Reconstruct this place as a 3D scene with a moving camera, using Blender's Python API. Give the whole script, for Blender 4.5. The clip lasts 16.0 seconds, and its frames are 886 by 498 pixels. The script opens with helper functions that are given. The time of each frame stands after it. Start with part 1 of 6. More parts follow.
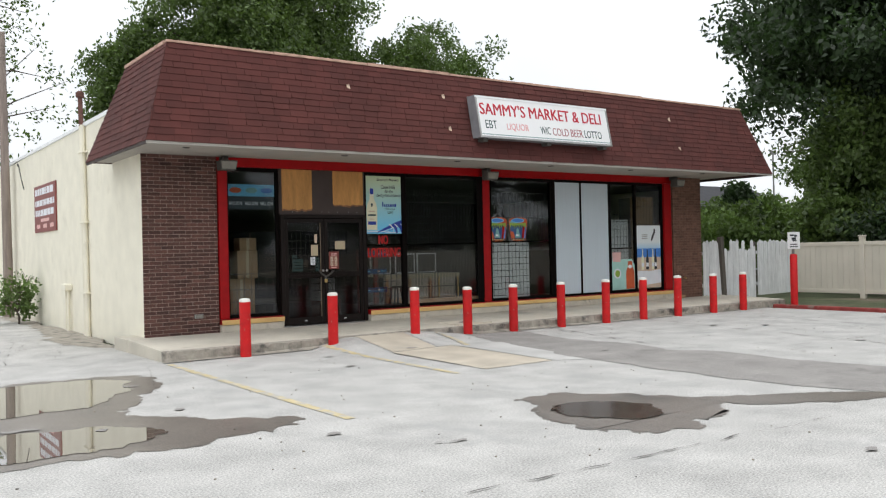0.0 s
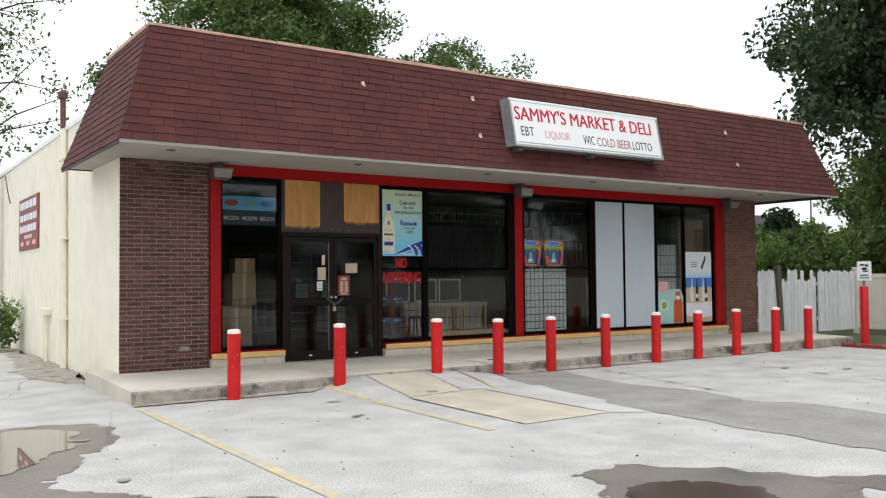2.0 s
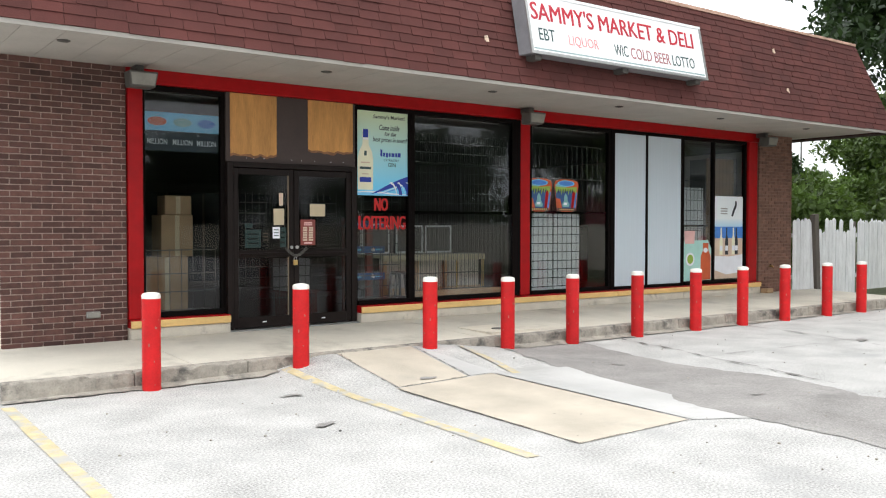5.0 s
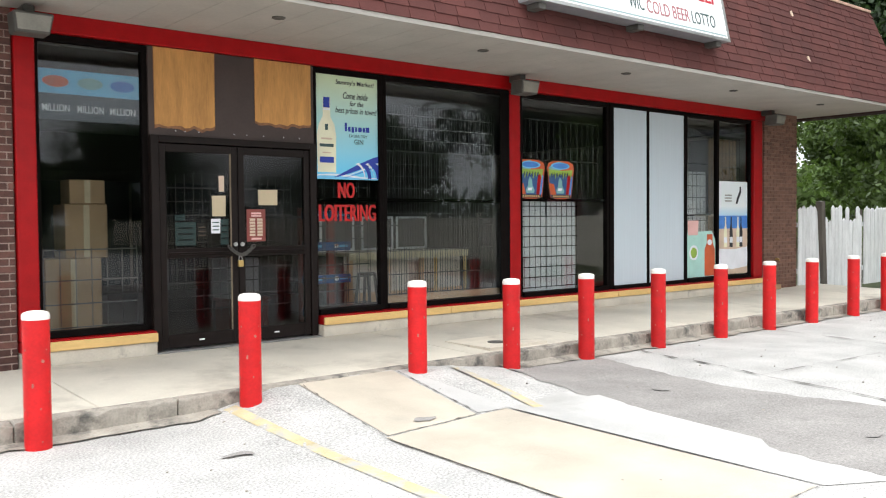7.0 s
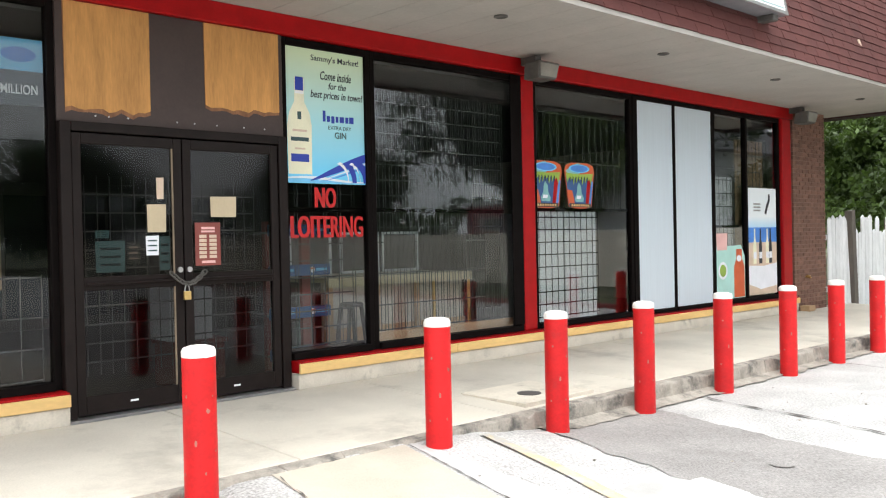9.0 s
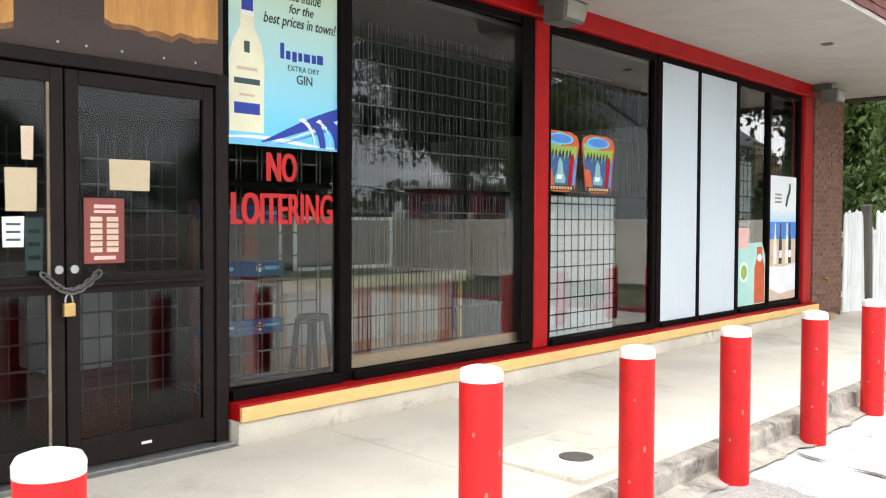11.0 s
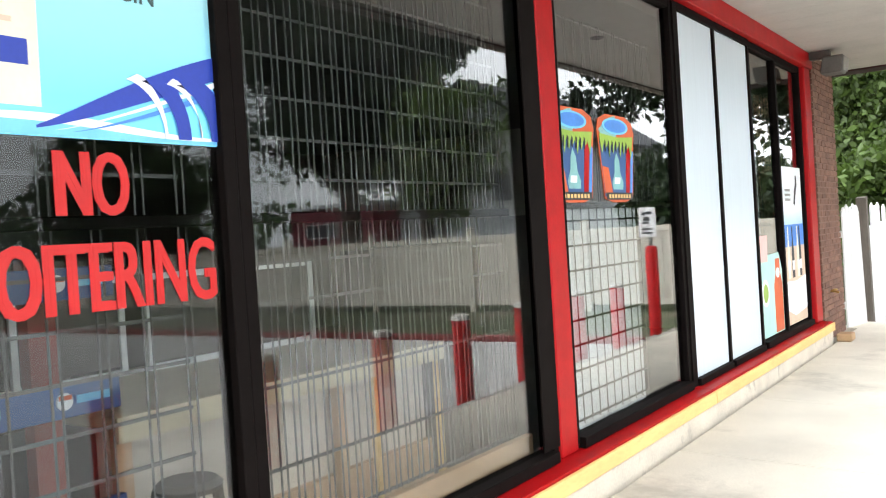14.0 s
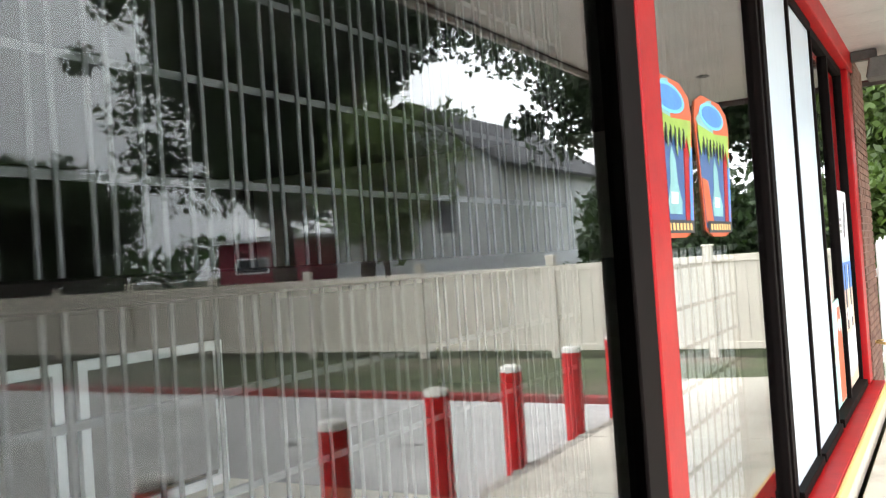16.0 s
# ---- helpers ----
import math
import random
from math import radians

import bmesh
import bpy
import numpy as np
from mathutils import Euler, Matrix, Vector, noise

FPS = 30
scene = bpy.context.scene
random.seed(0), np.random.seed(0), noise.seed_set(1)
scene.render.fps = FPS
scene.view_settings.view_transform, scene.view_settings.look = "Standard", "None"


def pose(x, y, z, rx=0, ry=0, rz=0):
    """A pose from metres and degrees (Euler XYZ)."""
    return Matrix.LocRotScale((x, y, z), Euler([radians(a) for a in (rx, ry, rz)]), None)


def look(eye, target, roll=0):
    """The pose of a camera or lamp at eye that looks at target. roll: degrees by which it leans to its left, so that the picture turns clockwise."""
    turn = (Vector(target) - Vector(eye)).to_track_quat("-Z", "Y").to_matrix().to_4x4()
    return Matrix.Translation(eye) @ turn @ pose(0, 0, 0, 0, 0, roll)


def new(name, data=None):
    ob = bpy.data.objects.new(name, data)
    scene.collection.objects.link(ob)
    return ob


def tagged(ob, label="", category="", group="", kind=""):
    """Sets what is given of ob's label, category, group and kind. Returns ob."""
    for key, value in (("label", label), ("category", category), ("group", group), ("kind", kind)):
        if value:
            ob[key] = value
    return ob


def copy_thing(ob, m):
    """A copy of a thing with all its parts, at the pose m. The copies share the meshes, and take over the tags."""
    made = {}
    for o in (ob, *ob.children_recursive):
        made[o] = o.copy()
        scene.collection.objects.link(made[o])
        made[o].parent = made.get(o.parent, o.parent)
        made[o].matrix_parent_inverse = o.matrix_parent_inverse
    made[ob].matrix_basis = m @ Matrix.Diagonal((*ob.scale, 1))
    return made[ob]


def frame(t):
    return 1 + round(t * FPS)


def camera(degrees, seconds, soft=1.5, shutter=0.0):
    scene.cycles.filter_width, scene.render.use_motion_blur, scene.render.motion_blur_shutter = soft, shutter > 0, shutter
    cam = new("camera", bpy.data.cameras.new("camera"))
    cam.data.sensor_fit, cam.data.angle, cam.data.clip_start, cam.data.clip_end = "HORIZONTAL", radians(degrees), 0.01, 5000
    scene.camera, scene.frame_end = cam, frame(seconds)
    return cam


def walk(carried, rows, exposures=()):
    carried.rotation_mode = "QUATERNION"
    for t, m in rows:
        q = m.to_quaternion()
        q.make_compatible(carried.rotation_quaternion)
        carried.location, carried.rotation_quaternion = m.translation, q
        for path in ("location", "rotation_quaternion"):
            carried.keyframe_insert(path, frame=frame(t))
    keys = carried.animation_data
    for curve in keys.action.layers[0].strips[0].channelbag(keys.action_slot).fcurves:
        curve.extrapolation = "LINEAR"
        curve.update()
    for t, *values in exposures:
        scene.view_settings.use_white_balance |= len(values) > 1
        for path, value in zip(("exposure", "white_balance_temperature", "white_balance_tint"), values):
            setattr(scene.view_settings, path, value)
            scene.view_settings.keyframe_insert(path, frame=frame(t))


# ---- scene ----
cam = camera(53.8, 16.0, soft=1.1, shutter=0.3)
METRES, EYE, TILT, LEAN, TURN = 18.0, 1.66, 0.0, 0.0, -35.2
PATH = [
    (0, (-0.057, 0.019, 1.642), (1.102, 1.649, 1.646), -1.3),
    (0.5, (0.271, 0.513, 1.576), (1.453, 2.125, 1.533), -1.4),
    (1, (0.553, 1.026, 1.553), (1.731, 2.641, 1.512), -0.3),
    (1.5, (0.83, 1.525, 1.59), (2.03, 3.125, 1.598), -1.4),
    (2, (1.205, 2.018, 1.597), (2.327, 3.672, 1.666), -0.5),
    (2.5, (1.483, 2.621, 1.599), (2.607, 4.276, 1.577), -1.2),
    (3, (1.726, 3.095, 1.589), (2.886, 4.724, 1.564), -2.1),
    (3.5, (1.968, 3.544, 1.532), (3.081, 5.205, 1.518), -1.7),
    (4, (2.227, 4.061, 1.606), (3.308, 5.743, 1.56), -1.8),
    (4.5, (2.526, 4.516, 1.595), (3.664, 6.159, 1.546), -0.7),
    (7, (3.846, 7.098, 1.529), (5.127, 8.633, 1.465), -0.5),
    (7.5, (4.128, 7.628, 1.526), (5.458, 9.121, 1.469), -0.8),
    (8, (4.422, 8.11, 1.514), (5.73, 9.622, 1.494), -0.1),
    (8.5, (4.666, 8.648, 1.514), (6.035, 10.106, 1.489), -1.3),
    (9, (4.942, 9.181, 1.497), (6.302, 10.647, 1.475), -1.2),
    (11.5, (6.458, 11.64, 1.558), (7.963, 12.956, 1.49), -0.2),
    (12, (6.746, 12.046, 1.555), (8.283, 13.324, 1.498), -1.1),
    (12.5, (7.075, 12.447, 1.568), (8.642, 13.689, 1.527), -0.8),
    (13, (7.414, 12.83, 1.606), (9.003, 14.045, 1.574), -1.7),
    (13.5, (7.747, 13.209, 1.662), (9.387, 14.35, 1.559), -2.4),
    (14, (8.121, 13.548, 1.691), (9.764, 14.689, 1.661), -3.6),
    (14.5, (8.486, 13.9, 1.694), (10.204, 14.922, 1.617), -3.3),
    (15, (8.912, 14.278, 1.725), (10.649, 15.267, 1.657), -3.0),
    (15.5, (9.322, 14.635, 1.751), (11.034, 15.668, 1.735), -3.8),
    (16, (9.746, 14.979, 1.802), (11.474, 15.986, 1.835), -3.9),
]
EXPOSURES = [(0.0, -0.32), (2.0, -0.22), (3.5, 0.0), (4.5, 0.15), (7.0, 0.5), (9.0, 0.75), (11.5, 1.2), (13.0, 1.4), (14.5, 1.65), (16.0, 1.95)]
walk(cam, [(t, look(eye, target, roll)) for t, eye, target, roll in PATH], EXPOSURES)

# ---- world, sun, exposure ----
scene.view_settings.exposure = 0.0
world = bpy.data.worlds.new("overcast_sky")
scene.world = world
world.use_nodes = True
wn, wl = world.node_tree.nodes, world.node_tree.links
wn.clear()
w_out = wn.new("ShaderNodeOutputWorld")
w_bg = wn.new("ShaderNodeBackground")
w_sky = wn.new("ShaderNodeTexSky")
w_sky.sky_type = "NISHITA"
w_sky.sun_disc = False
w_sky.sun_elevation = radians(76)
w_sky.sun_rotation = radians(200)
w_sky.dust_density = 4.0
w_sky.air_density = 1.0
w_hue = wn.new("ShaderNodeHueSaturation")
w_hue.inputs["Saturation"].default_value = 0.12
w_co = wn.new("ShaderNodeTexCoord")
w_noise = wn.new("ShaderNodeTexNoise")
w_noise.inputs["Scale"].default_value = 2.6
w_noise.inputs["Detail"].default_value = 6.0
w_ramp = wn.new("ShaderNodeValToRGB")
w_ramp.color_ramp.elements[0].position, w_ramp.color_ramp.elements[0].color = 0.35, (13.9, 14.5, 15.3, 1)
w_ramp.color_ramp.elements[1].position, w_ramp.color_ramp.elements[1].color = 0.66, (16.2, 16.7, 17.2, 1)
w_mix = wn.new("ShaderNodeMixRGB")
w_mix.inputs[0].default_value = 0.85
wl.new(w_co.outputs["Generated"], w_noise.inputs["Vector"])
wl.new(w_noise.outputs["Fac"], w_ramp.inputs["Fac"])
wl.new(w_sky.outputs["Color"], w_hue.inputs["Color"])
wl.new(w_hue.outputs["Color"], w_mix.inputs[1])
wl.new(w_ramp.outputs["Color"], w_mix.inputs[2])
w_sep, w_grad, w_mul = wn.new("ShaderNodeSeparateXYZ"), wn.new("ShaderNodeMath"), wn.new("ShaderNodeVectorMath")
w_grad.operation, w_mul.operation = "MULTIPLY_ADD", "SCALE"
w_grad.inputs[1].default_value, w_grad.inputs[2].default_value = 0.50, 0.68
wl.new(w_co.outputs["Generated"], w_sep.inputs[0])
wl.new(w_sep.outputs["Z"], w_grad.inputs[0])
wl.new(w_mix.outputs[0], w_mul.inputs[0])
wl.new(w_grad.outputs[0], w_mul.inputs["Scale"])
wl.new(w_mul.outputs[0], w_bg.inputs["Color"])
w_bg.inputs["Strength"].default_value = 0.125
wl.new(w_bg.outputs[0], w_out.inputs["Surface"])

sun = new("sun", bpy.data.lights.new("sun", "SUN"))
sun.data.energy, sun.data.angle, sun.data.color = 0.9, radians(25), (1.0, 0.98, 0.95)
sun.matrix_world = look((0, 0, 30), (2.5, 6.5, 0))


# ---- materials ----
def mat(name, color, rough=0.6, metal=0.0, vary=0.12, scale=6.0, fine=60.0, bump=0.15, stain=None, stain_scale=1.2,
        stain_at=0.6, rand=0.0, island=0.0, coat=0.0, stretch=(1, 1, 1), spec=0.5, fine_mix=0.5, coarse=1.0):
    m = bpy.data.materials.new(name)
    m.use_nodes = True
    n, l = m.node_tree.nodes, m.node_tree.links
    b = n["Principled BSDF"]
    b.inputs["Roughness"].default_value, b.inputs["Metallic"].default_value = rough, metal
    b.inputs["Coat Weight"].default_value = coat
    b.inputs["Specular IOR Level"].default_value = spec
    geo = n.new("ShaderNodeNewGeometry")
    vm = n.new("ShaderNodeVectorMath")
    vm.operation = "MULTIPLY"
    vm.inputs[1].default_value = stretch
    l.new(geo.outputs["Position"], vm.inputs[0])
    n1, n2 = n.new("ShaderNodeTexNoise"), n.new("ShaderNodeTexNoise")
    n1.inputs["Scale"].default_value, n1.inputs["Detail"].default_value = scale, 5
    n2.inputs["Scale"].default_value, n2.inputs["Detail"].default_value = fine, 3
    for q in (n1, n2):
        l.new(vm.outputs[0], q.inputs["Vector"])
    add = n.new("ShaderNodeMath")
    add.operation = "MULTIPLY_ADD"
    l.new(n2.outputs["Fac"], add.inputs[0])
    add.inputs[1].default_value = fine_mix
    cm = n.new("ShaderNodeMath")
    cm.operation = "MULTIPLY"
    l.new(n1.outputs["Fac"], cm.inputs[0])
    cm.inputs[1].default_value = coarse
    l.new(cm.outputs[0], add.inputs[2])
    mr = n.new("ShaderNodeMapRange")
    mid = 0.5 * coarse + 0.5 * fine_mix
    mr.inputs["From Min"].default_value, mr.inputs["From Max"].default_value = mid - 0.35, mid + 0.35
    mr.inputs["To Min"].default_value, mr.inputs["To Max"].default_value = 1 - vary * 2, 1 + vary * 2
    l.new(add.outputs[0], mr.inputs["Value"])
    val = mr.outputs[0]
    for amount, source in ((rand, "object"), (island, "island")):
        if amount:
            src = n.new("ShaderNodeObjectInfo").outputs["Random"] if source == "object" else geo.outputs["Random Per Island"]
            r = n.new("ShaderNodeMapRange")
            r.inputs["To Min"].default_value, r.inputs["To Max"].default_value = 1 - amount, 1 + amount
            l.new(src, r.inputs["Value"])
            mu = n.new("ShaderNodeMath")
            mu.operation = "MULTIPLY"
            l.new(val, mu.inputs[0])
            l.new(r.outputs[0], mu.inputs[1])
            val = mu.outputs[0]
    sc = n.new("ShaderNodeVectorMath")
    sc.operation = "SCALE"
    sc.inputs[0].default_value = color
    l.new(val, sc.inputs["Scale"])
    col = sc.outputs[0]
    if stain:
        n3 = n.new("ShaderNodeTexNoise")
        n3.inputs["Scale"].default_value, n3.inputs["Detail"].default_value = stain_scale, 7
        n3.inputs["Roughness"].default_value = 0.65
        l.new(vm.outputs[0], n3.inputs["Vector"])
        cr = n.new("ShaderNodeMapRange")
        cr.inputs["From Min"].default_value, cr.inputs["From Max"].default_value = stain_at, stain_at + 0.14
        l.new(n3.outputs["Fac"], cr.inputs["Value"])
        mx = n.new("ShaderNodeMixRGB")
        l.new(cr.outputs[0], mx.inputs[0])
        l.new(col, mx.inputs[1])
        mx.inputs[2].default_value = (*stain, 1)
        col = mx.outputs[0]
    l.new(col, b.inputs["Base Color"])
    if bump:
        bp = n.new("ShaderNodeBump")
        bp.inputs["Strength"].default_value, bp.inputs["Distance"].default_value = bump, 0.01
        l.new(add.outputs[0], bp.inputs["Height"])
        l.new(bp.outputs[0], b.inputs["Normal"])
    return m


def glass_mat(name, tint, base_gloss, rough=0.012):
    m = bpy.data.materials.new(name)
    m.use_nodes = True
    n, l = m.node_tree.nodes, m.node_tree.links
    n.remove(n["Principled BSDF"])
    tr, gl, fr, mx = (n.new("ShaderNode" + k) for k in ("BsdfTransparent", "BsdfGlossy", "LayerWeight", "MixShader"))
    po, ma = n.new("ShaderNodeMath"), n.new("ShaderNodeMath")
    po.operation, ma.operation = "POWER", "MULTIPLY_ADD"
    po.inputs[1].default_value = 2.9
    ma.inputs[1].default_value, ma.inputs[2].default_value = 1 - base_gloss, base_gloss
    tr.inputs["Color"].default_value = (*tint, 1)
    gl.inputs["Roughness"].default_value = rough
    fr.inputs["Blend"].default_value = 0.5
    l.new(fr.outputs["Facing"], po.inputs[0])
    l.new(po.outputs[0], ma.inputs[0])
    ns = n.new("ShaderNodeTexNoise")
    ns.inputs["Scale"].default_value = 0.7
    bp = n.new("ShaderNodeBump")
    bp.inputs["Strength"].default_value, bp.inputs["Distance"].default_value = 0.05, 0.01
    geo = n.new("ShaderNodeNewGeometry")
    l.new(geo.outputs["Position"], ns.inputs["Vector"])
    l.new(ns.outputs["Fac"], bp.inputs["Height"])
    l.new(bp.outputs[0], gl.inputs["Normal"])
    l.new(ma.outputs[0], mx.inputs[0])
    l.new(tr.outputs[0], mx.inputs[1])
    l.new(gl.outputs[0], mx.inputs[2])
    l.new(mx.outputs[0], n["Material Output"].inputs["Surface"])
    return m


def leaf_mat(name, color):
    m = mat(name, color, rough=0.55, vary=0.25, scale=0.8, fine=9, bump=0, island=0.5)
    n, l = m.node_tree.nodes, m.node_tree.links
    b = n["Principled BSDF"]
    tl, mx = n.new("ShaderNodeBsdfTranslucent"), n.new("ShaderNodeMixShader")
    tl.inputs["Color"].default_value = (color[0] * 1.5, color[1] * 1.6, color[2], 1)
    mx.inputs[0].default_value = 0.3
    l.new(b.outputs[0], mx.inputs[1])
    l.new(tl.outputs[0], mx.inputs[2])
    l.new(mx.outputs[0], n["Material Output"].inputs["Surface"])
    return m


M = {}
M["lot"] = mat("weathered_paving", (0.43, 0.42, 0.40), 0.9, vary=0.30, scale=1.7, fine=60, fine_mix=1.1, coarse=0.45, bump=0.14, stain=(0.345, 0.34, 0.33), stain_scale=0.7, stain_at=0.57)
M["slab"] = mat("tan_concrete_slab", (0.48, 0.425, 0.345), 0.88, vary=0.13, scale=1.6, fine=110, bump=0.2, stain=(0.38, 0.345, 0.29), stain_scale=1.4, stain_at=0.60)
M["slab_pale"] = mat("pale_concrete_slab", (0.465, 0.455, 0.435), 0.9, vary=0.12, scale=1.2, fine=90, bump=0.3, stain=(0.36, 0.35, 0.33), stain_scale=0.8, stain_at=0.58)
M["strip"] = mat("grey_asphalt_patch", (0.27, 0.255, 0.24), 0.92, vary=0.28, scale=1.6, fine=75, fine_mix=0.9, coarse=0.5, bump=0.3, stain=(0.18, 0.17, 0.16), stain_scale=1.1, stain_at=0.60)
M["wet"] = mat("damp_paving", (0.165, 0.145, 0.125), 0.38, vary=0.3, scale=1.5, fine=60, fine_mix=1.0, coarse=0.4, bump=0.1, stain=(0.09, 0.085, 0.075), stain_scale=1.0, stain_at=0.55)
M["mud"] = mat("dark_wet_silt", (0.075, 0.057, 0.046), 0.14, spec=0.3, vary=0.25, scale=3, fine=50, bump=0.1)
M["crack"] = mat("dark_crack", (0.12, 0.11, 0.10), 0.95, vary=0.3, scale=8, bump=0.1)
M["yellow_line"] = mat("worn_yellow_road_paint", (0.53, 0.445, 0.26), 0.85, vary=0.15, scale=6, fine=80, stain=(0.40, 0.39, 0.37), stain_scale=4.5, stain_at=0.46)
M["walk"] = mat("sidewalk_concrete", (0.55, 0.51, 0.43), 0.85, coarse=0.6, vary=0.16, scale=1.3, fine=120, bump=0.2, stain=(0.37, 0.34, 0.285), stain_scale=0.9, stain_at=0.56)
M["kerb"] = mat("dirty_kerb_concrete", (0.33, 0.30, 0.255), 0.92, vary=0.2, scale=7, fine=60, bump=0.6, stain=(0.10, 0.095, 0.085), stain_scale=4, stain_at=0.52)
M["plinth"] = mat("pale_concrete_plinth", (0.58, 0.53, 0.44), 0.85, vary=0.12, scale=3, fine=60, stain=(0.33, 0.30, 0.25), stain_scale=3.5, stain_at=0.58)
M["stucco"] = mat("cream_painted_block", (0.82, 0.78, 0.65), 0.85, vary=0.05, scale=2.0, fine=40, bump=0.2, stain=(0.70, 0.66, 0.54), stain_scale=0.9, stain_at=0.60)
M["brick"] = mat("brown_brick", (0.105, 0.047, 0.037), 0.85, vary=0.22, scale=14, fine=90, bump=0.5, rand=0.4, stain=(0.20, 0.155, 0.14), stain_scale=1.1, stain_at=0.67)
M["brick_rest"] = mat("brown_brick_course", (0.105, 0.047, 0.037), 0.85, vary=0.22, scale=14, fine=90, bump=0.5, island=0.5)
M["brick_far"] = mat("reddish_brown_brick", (0.17, 0.088, 0.062), 0.85, vary=0.2, scale=14, fine=90, bump=0.5, island=0.22)
M["mortar"] = mat("pale_mortar", (0.42, 0.325, 0.28), 0.95, vary=0.15, scale=9, fine=80)
M["mortar_far"] = mat("brownish_mortar", (0.22, 0.135, 0.105), 0.95, vary=0.15, scale=9, fine=80)
M["shingle"] = mat("red_brown_shingle", (0.084, 0.023, 0.019), 0.95, vary=0.14, scale=1.6, fine=70, bump=0.5, rand=0.13)
M["shingle_rest"] = mat("red_brown_shingle_course", (0.084, 0.023, 0.019), 0.95, vary=0.14, scale=1.6, fine=70, bump=0.5, island=0.13)
M["shingle_dark"] = mat("shingle_backing", (0.062, 0.02, 0.017), 0.95, vary=0.15)
M["fascia"] = mat("weathered_copper_trim", (0.52, 0.33, 0.25), 0.7, vary=0.2, scale=5, stain=(0.35, 0.20, 0.15), stain_scale=2)
M["soffit"] = mat("off_white_soffit", (0.39, 0.365, 0.33), 0.75, vary=0.06, scale=2, fine=30, bump=0.05, stain=(0.36, 0.335, 0.30), stain_scale=1.2, stain_at=0.6)
M["red"] = mat("red_gloss_paint", (0.34, 0.003, 0.005), 0.42, spec=0.22, vary=0.10, scale=7, fine=60, bump=0.1)
M["red_bollard"] = mat("scuffed_red_paint", (0.55, 0.008, 0.010), 0.5, spec=0.35, vary=0.12, scale=7, fine=50, bump=0.12, rand=0.08, stain=(0.40, 0.02, 0.018), stain_scale=6, stain_at=0.60)
M["white_cap"] = mat("chipped_white_paint", (0.78, 0.76, 0.70), 0.6, vary=0.08, scale=12, stain=(0.50, 0.42, 0.36), stain_scale=14, stain_at=0.62)
M["chip"] = mat("chipped_primer", (0.36, 0.13, 0.10), 0.8, vary=0.2)
M["yellow"] = mat("worn_yellow_board", (0.72, 0.47, 0.18), 0.65, vary=0.10, scale=5, fine=50, stain=(0.45, 0.28, 0.12), stain_scale=5, stain_at=0.64, stretch=(0.3, 1, 1))
M["black"] = mat("dark_bronze_aluminium", (0.006, 0.0045, 0.0042), 0.62, spec=0.04, vary=0.15, scale=8, bump=0.04)
M["door"] = mat("dark_brown_door_frame", (0.012, 0.008, 0.007), 0.5, spec=0.15, vary=0.15, scale=8, bump=0.04)
M["brown"] = mat("brown_painted_panel", (0.050, 0.033, 0.029), 0.65, vary=0.1, scale=3, fine=50)
M["ply"] = mat("bare_plywood", (0.52, 0.255, 0.075), 0.7, vary=0.18, scale=2.4, fine=24, stretch=(3.2, 3.2, 0.45), stain=(0.30, 0.135, 0.04), stain_scale=2.2, stain_at=0.60, bump=0.06)
M["ply_edge"] = mat("overpainted_plywood", (0.22, 0.10, 0.045), 0.7, vary=0.25, scale=6, stretch=(3, 3, 0.5))
M["white_panel"] = mat("translucent_white_sheet", (0.56, 0.635, 0.69), 0.35, vary=0.025, scale=3, fine=30, stretch=(14, 1, 0.3), bump=0.03)
M["white"] = mat("white_plastic", (0.80, 0.82, 0.82), 0.4, vary=0.03, scale=3, bump=0.02)
M["sign_face"] = mat("white_sign_face", (0.84, 0.84, 0.84), 0.35, vary=0.02, scale=1.5, bump=0)
M["sign_box"] = mat("grey_sign_cabinet", (0.24, 0.24, 0.255), 0.5, vary=0.1)
M["ink_faded"] = mat("faded_maroon_letters", (0.36, 0.13, 0.14), 0.5, vary=0.1)
M["trim_green"] = mat("grey_green_line", (0.30, 0.40, 0.40), 0.5, vary=0.08)
M["ink_red"] = mat("red_sign_letters", (0.48, 0.012, 0.03), 0.5, vary=0.06)
M["ink_pale_red"] = mat("faded_red_letters", (0.70, 0.30, 0.30), 0.5, vary=0.06)
M["ink_dark"] = mat("dark_green_letters", (0.03, 0.07, 0.07), 0.5, vary=0.06)
M["ink_black"] = mat("black_ink", (0.015, 0.018, 0.025), 0.5, vary=0.06)
M["vinyl_red"] = mat("red_vinyl_letters", (0.46, 0.003, 0.003), 0.5, vary=0.04, bump=0)
M["steel"] = mat("galvanised_steel", (0.42, 0.42, 0.41), 0.42, metal=0.85, vary=0.1, scale=20, bump=0.05)
M["dark_steel"] = mat("dull_grey_bar", (0.20, 0.20, 0.19), 0.5, metal=0.15, vary=0.1, scale=20, bump=0.05)
M["grille_bar"] = mat("dull_grille_wire", (0.10, 0.10, 0.097), 0.5, metal=0.1, vary=0.25, scale=9, bump=0.05)
M["brass"] = mat("brass_padlock", (0.60, 0.42, 0.16), 0.35, metal=0.9, vary=0.08)
M["lamp_body"] = mat("grey_lamp_housing", (0.085, 0.08, 0.072), 0.6, vary=0.15, scale=10)
M["lens"] = mat("dull_lamp_lens", (0.26, 0.25, 0.22), 0.25, vary=0.1)
M["vinyl_fence"] = mat("beige_vinyl_fence", (0.64, 0.59, 0.50), 0.5, vary=0.04, scale=2, bump=0.03, rand=0.03)
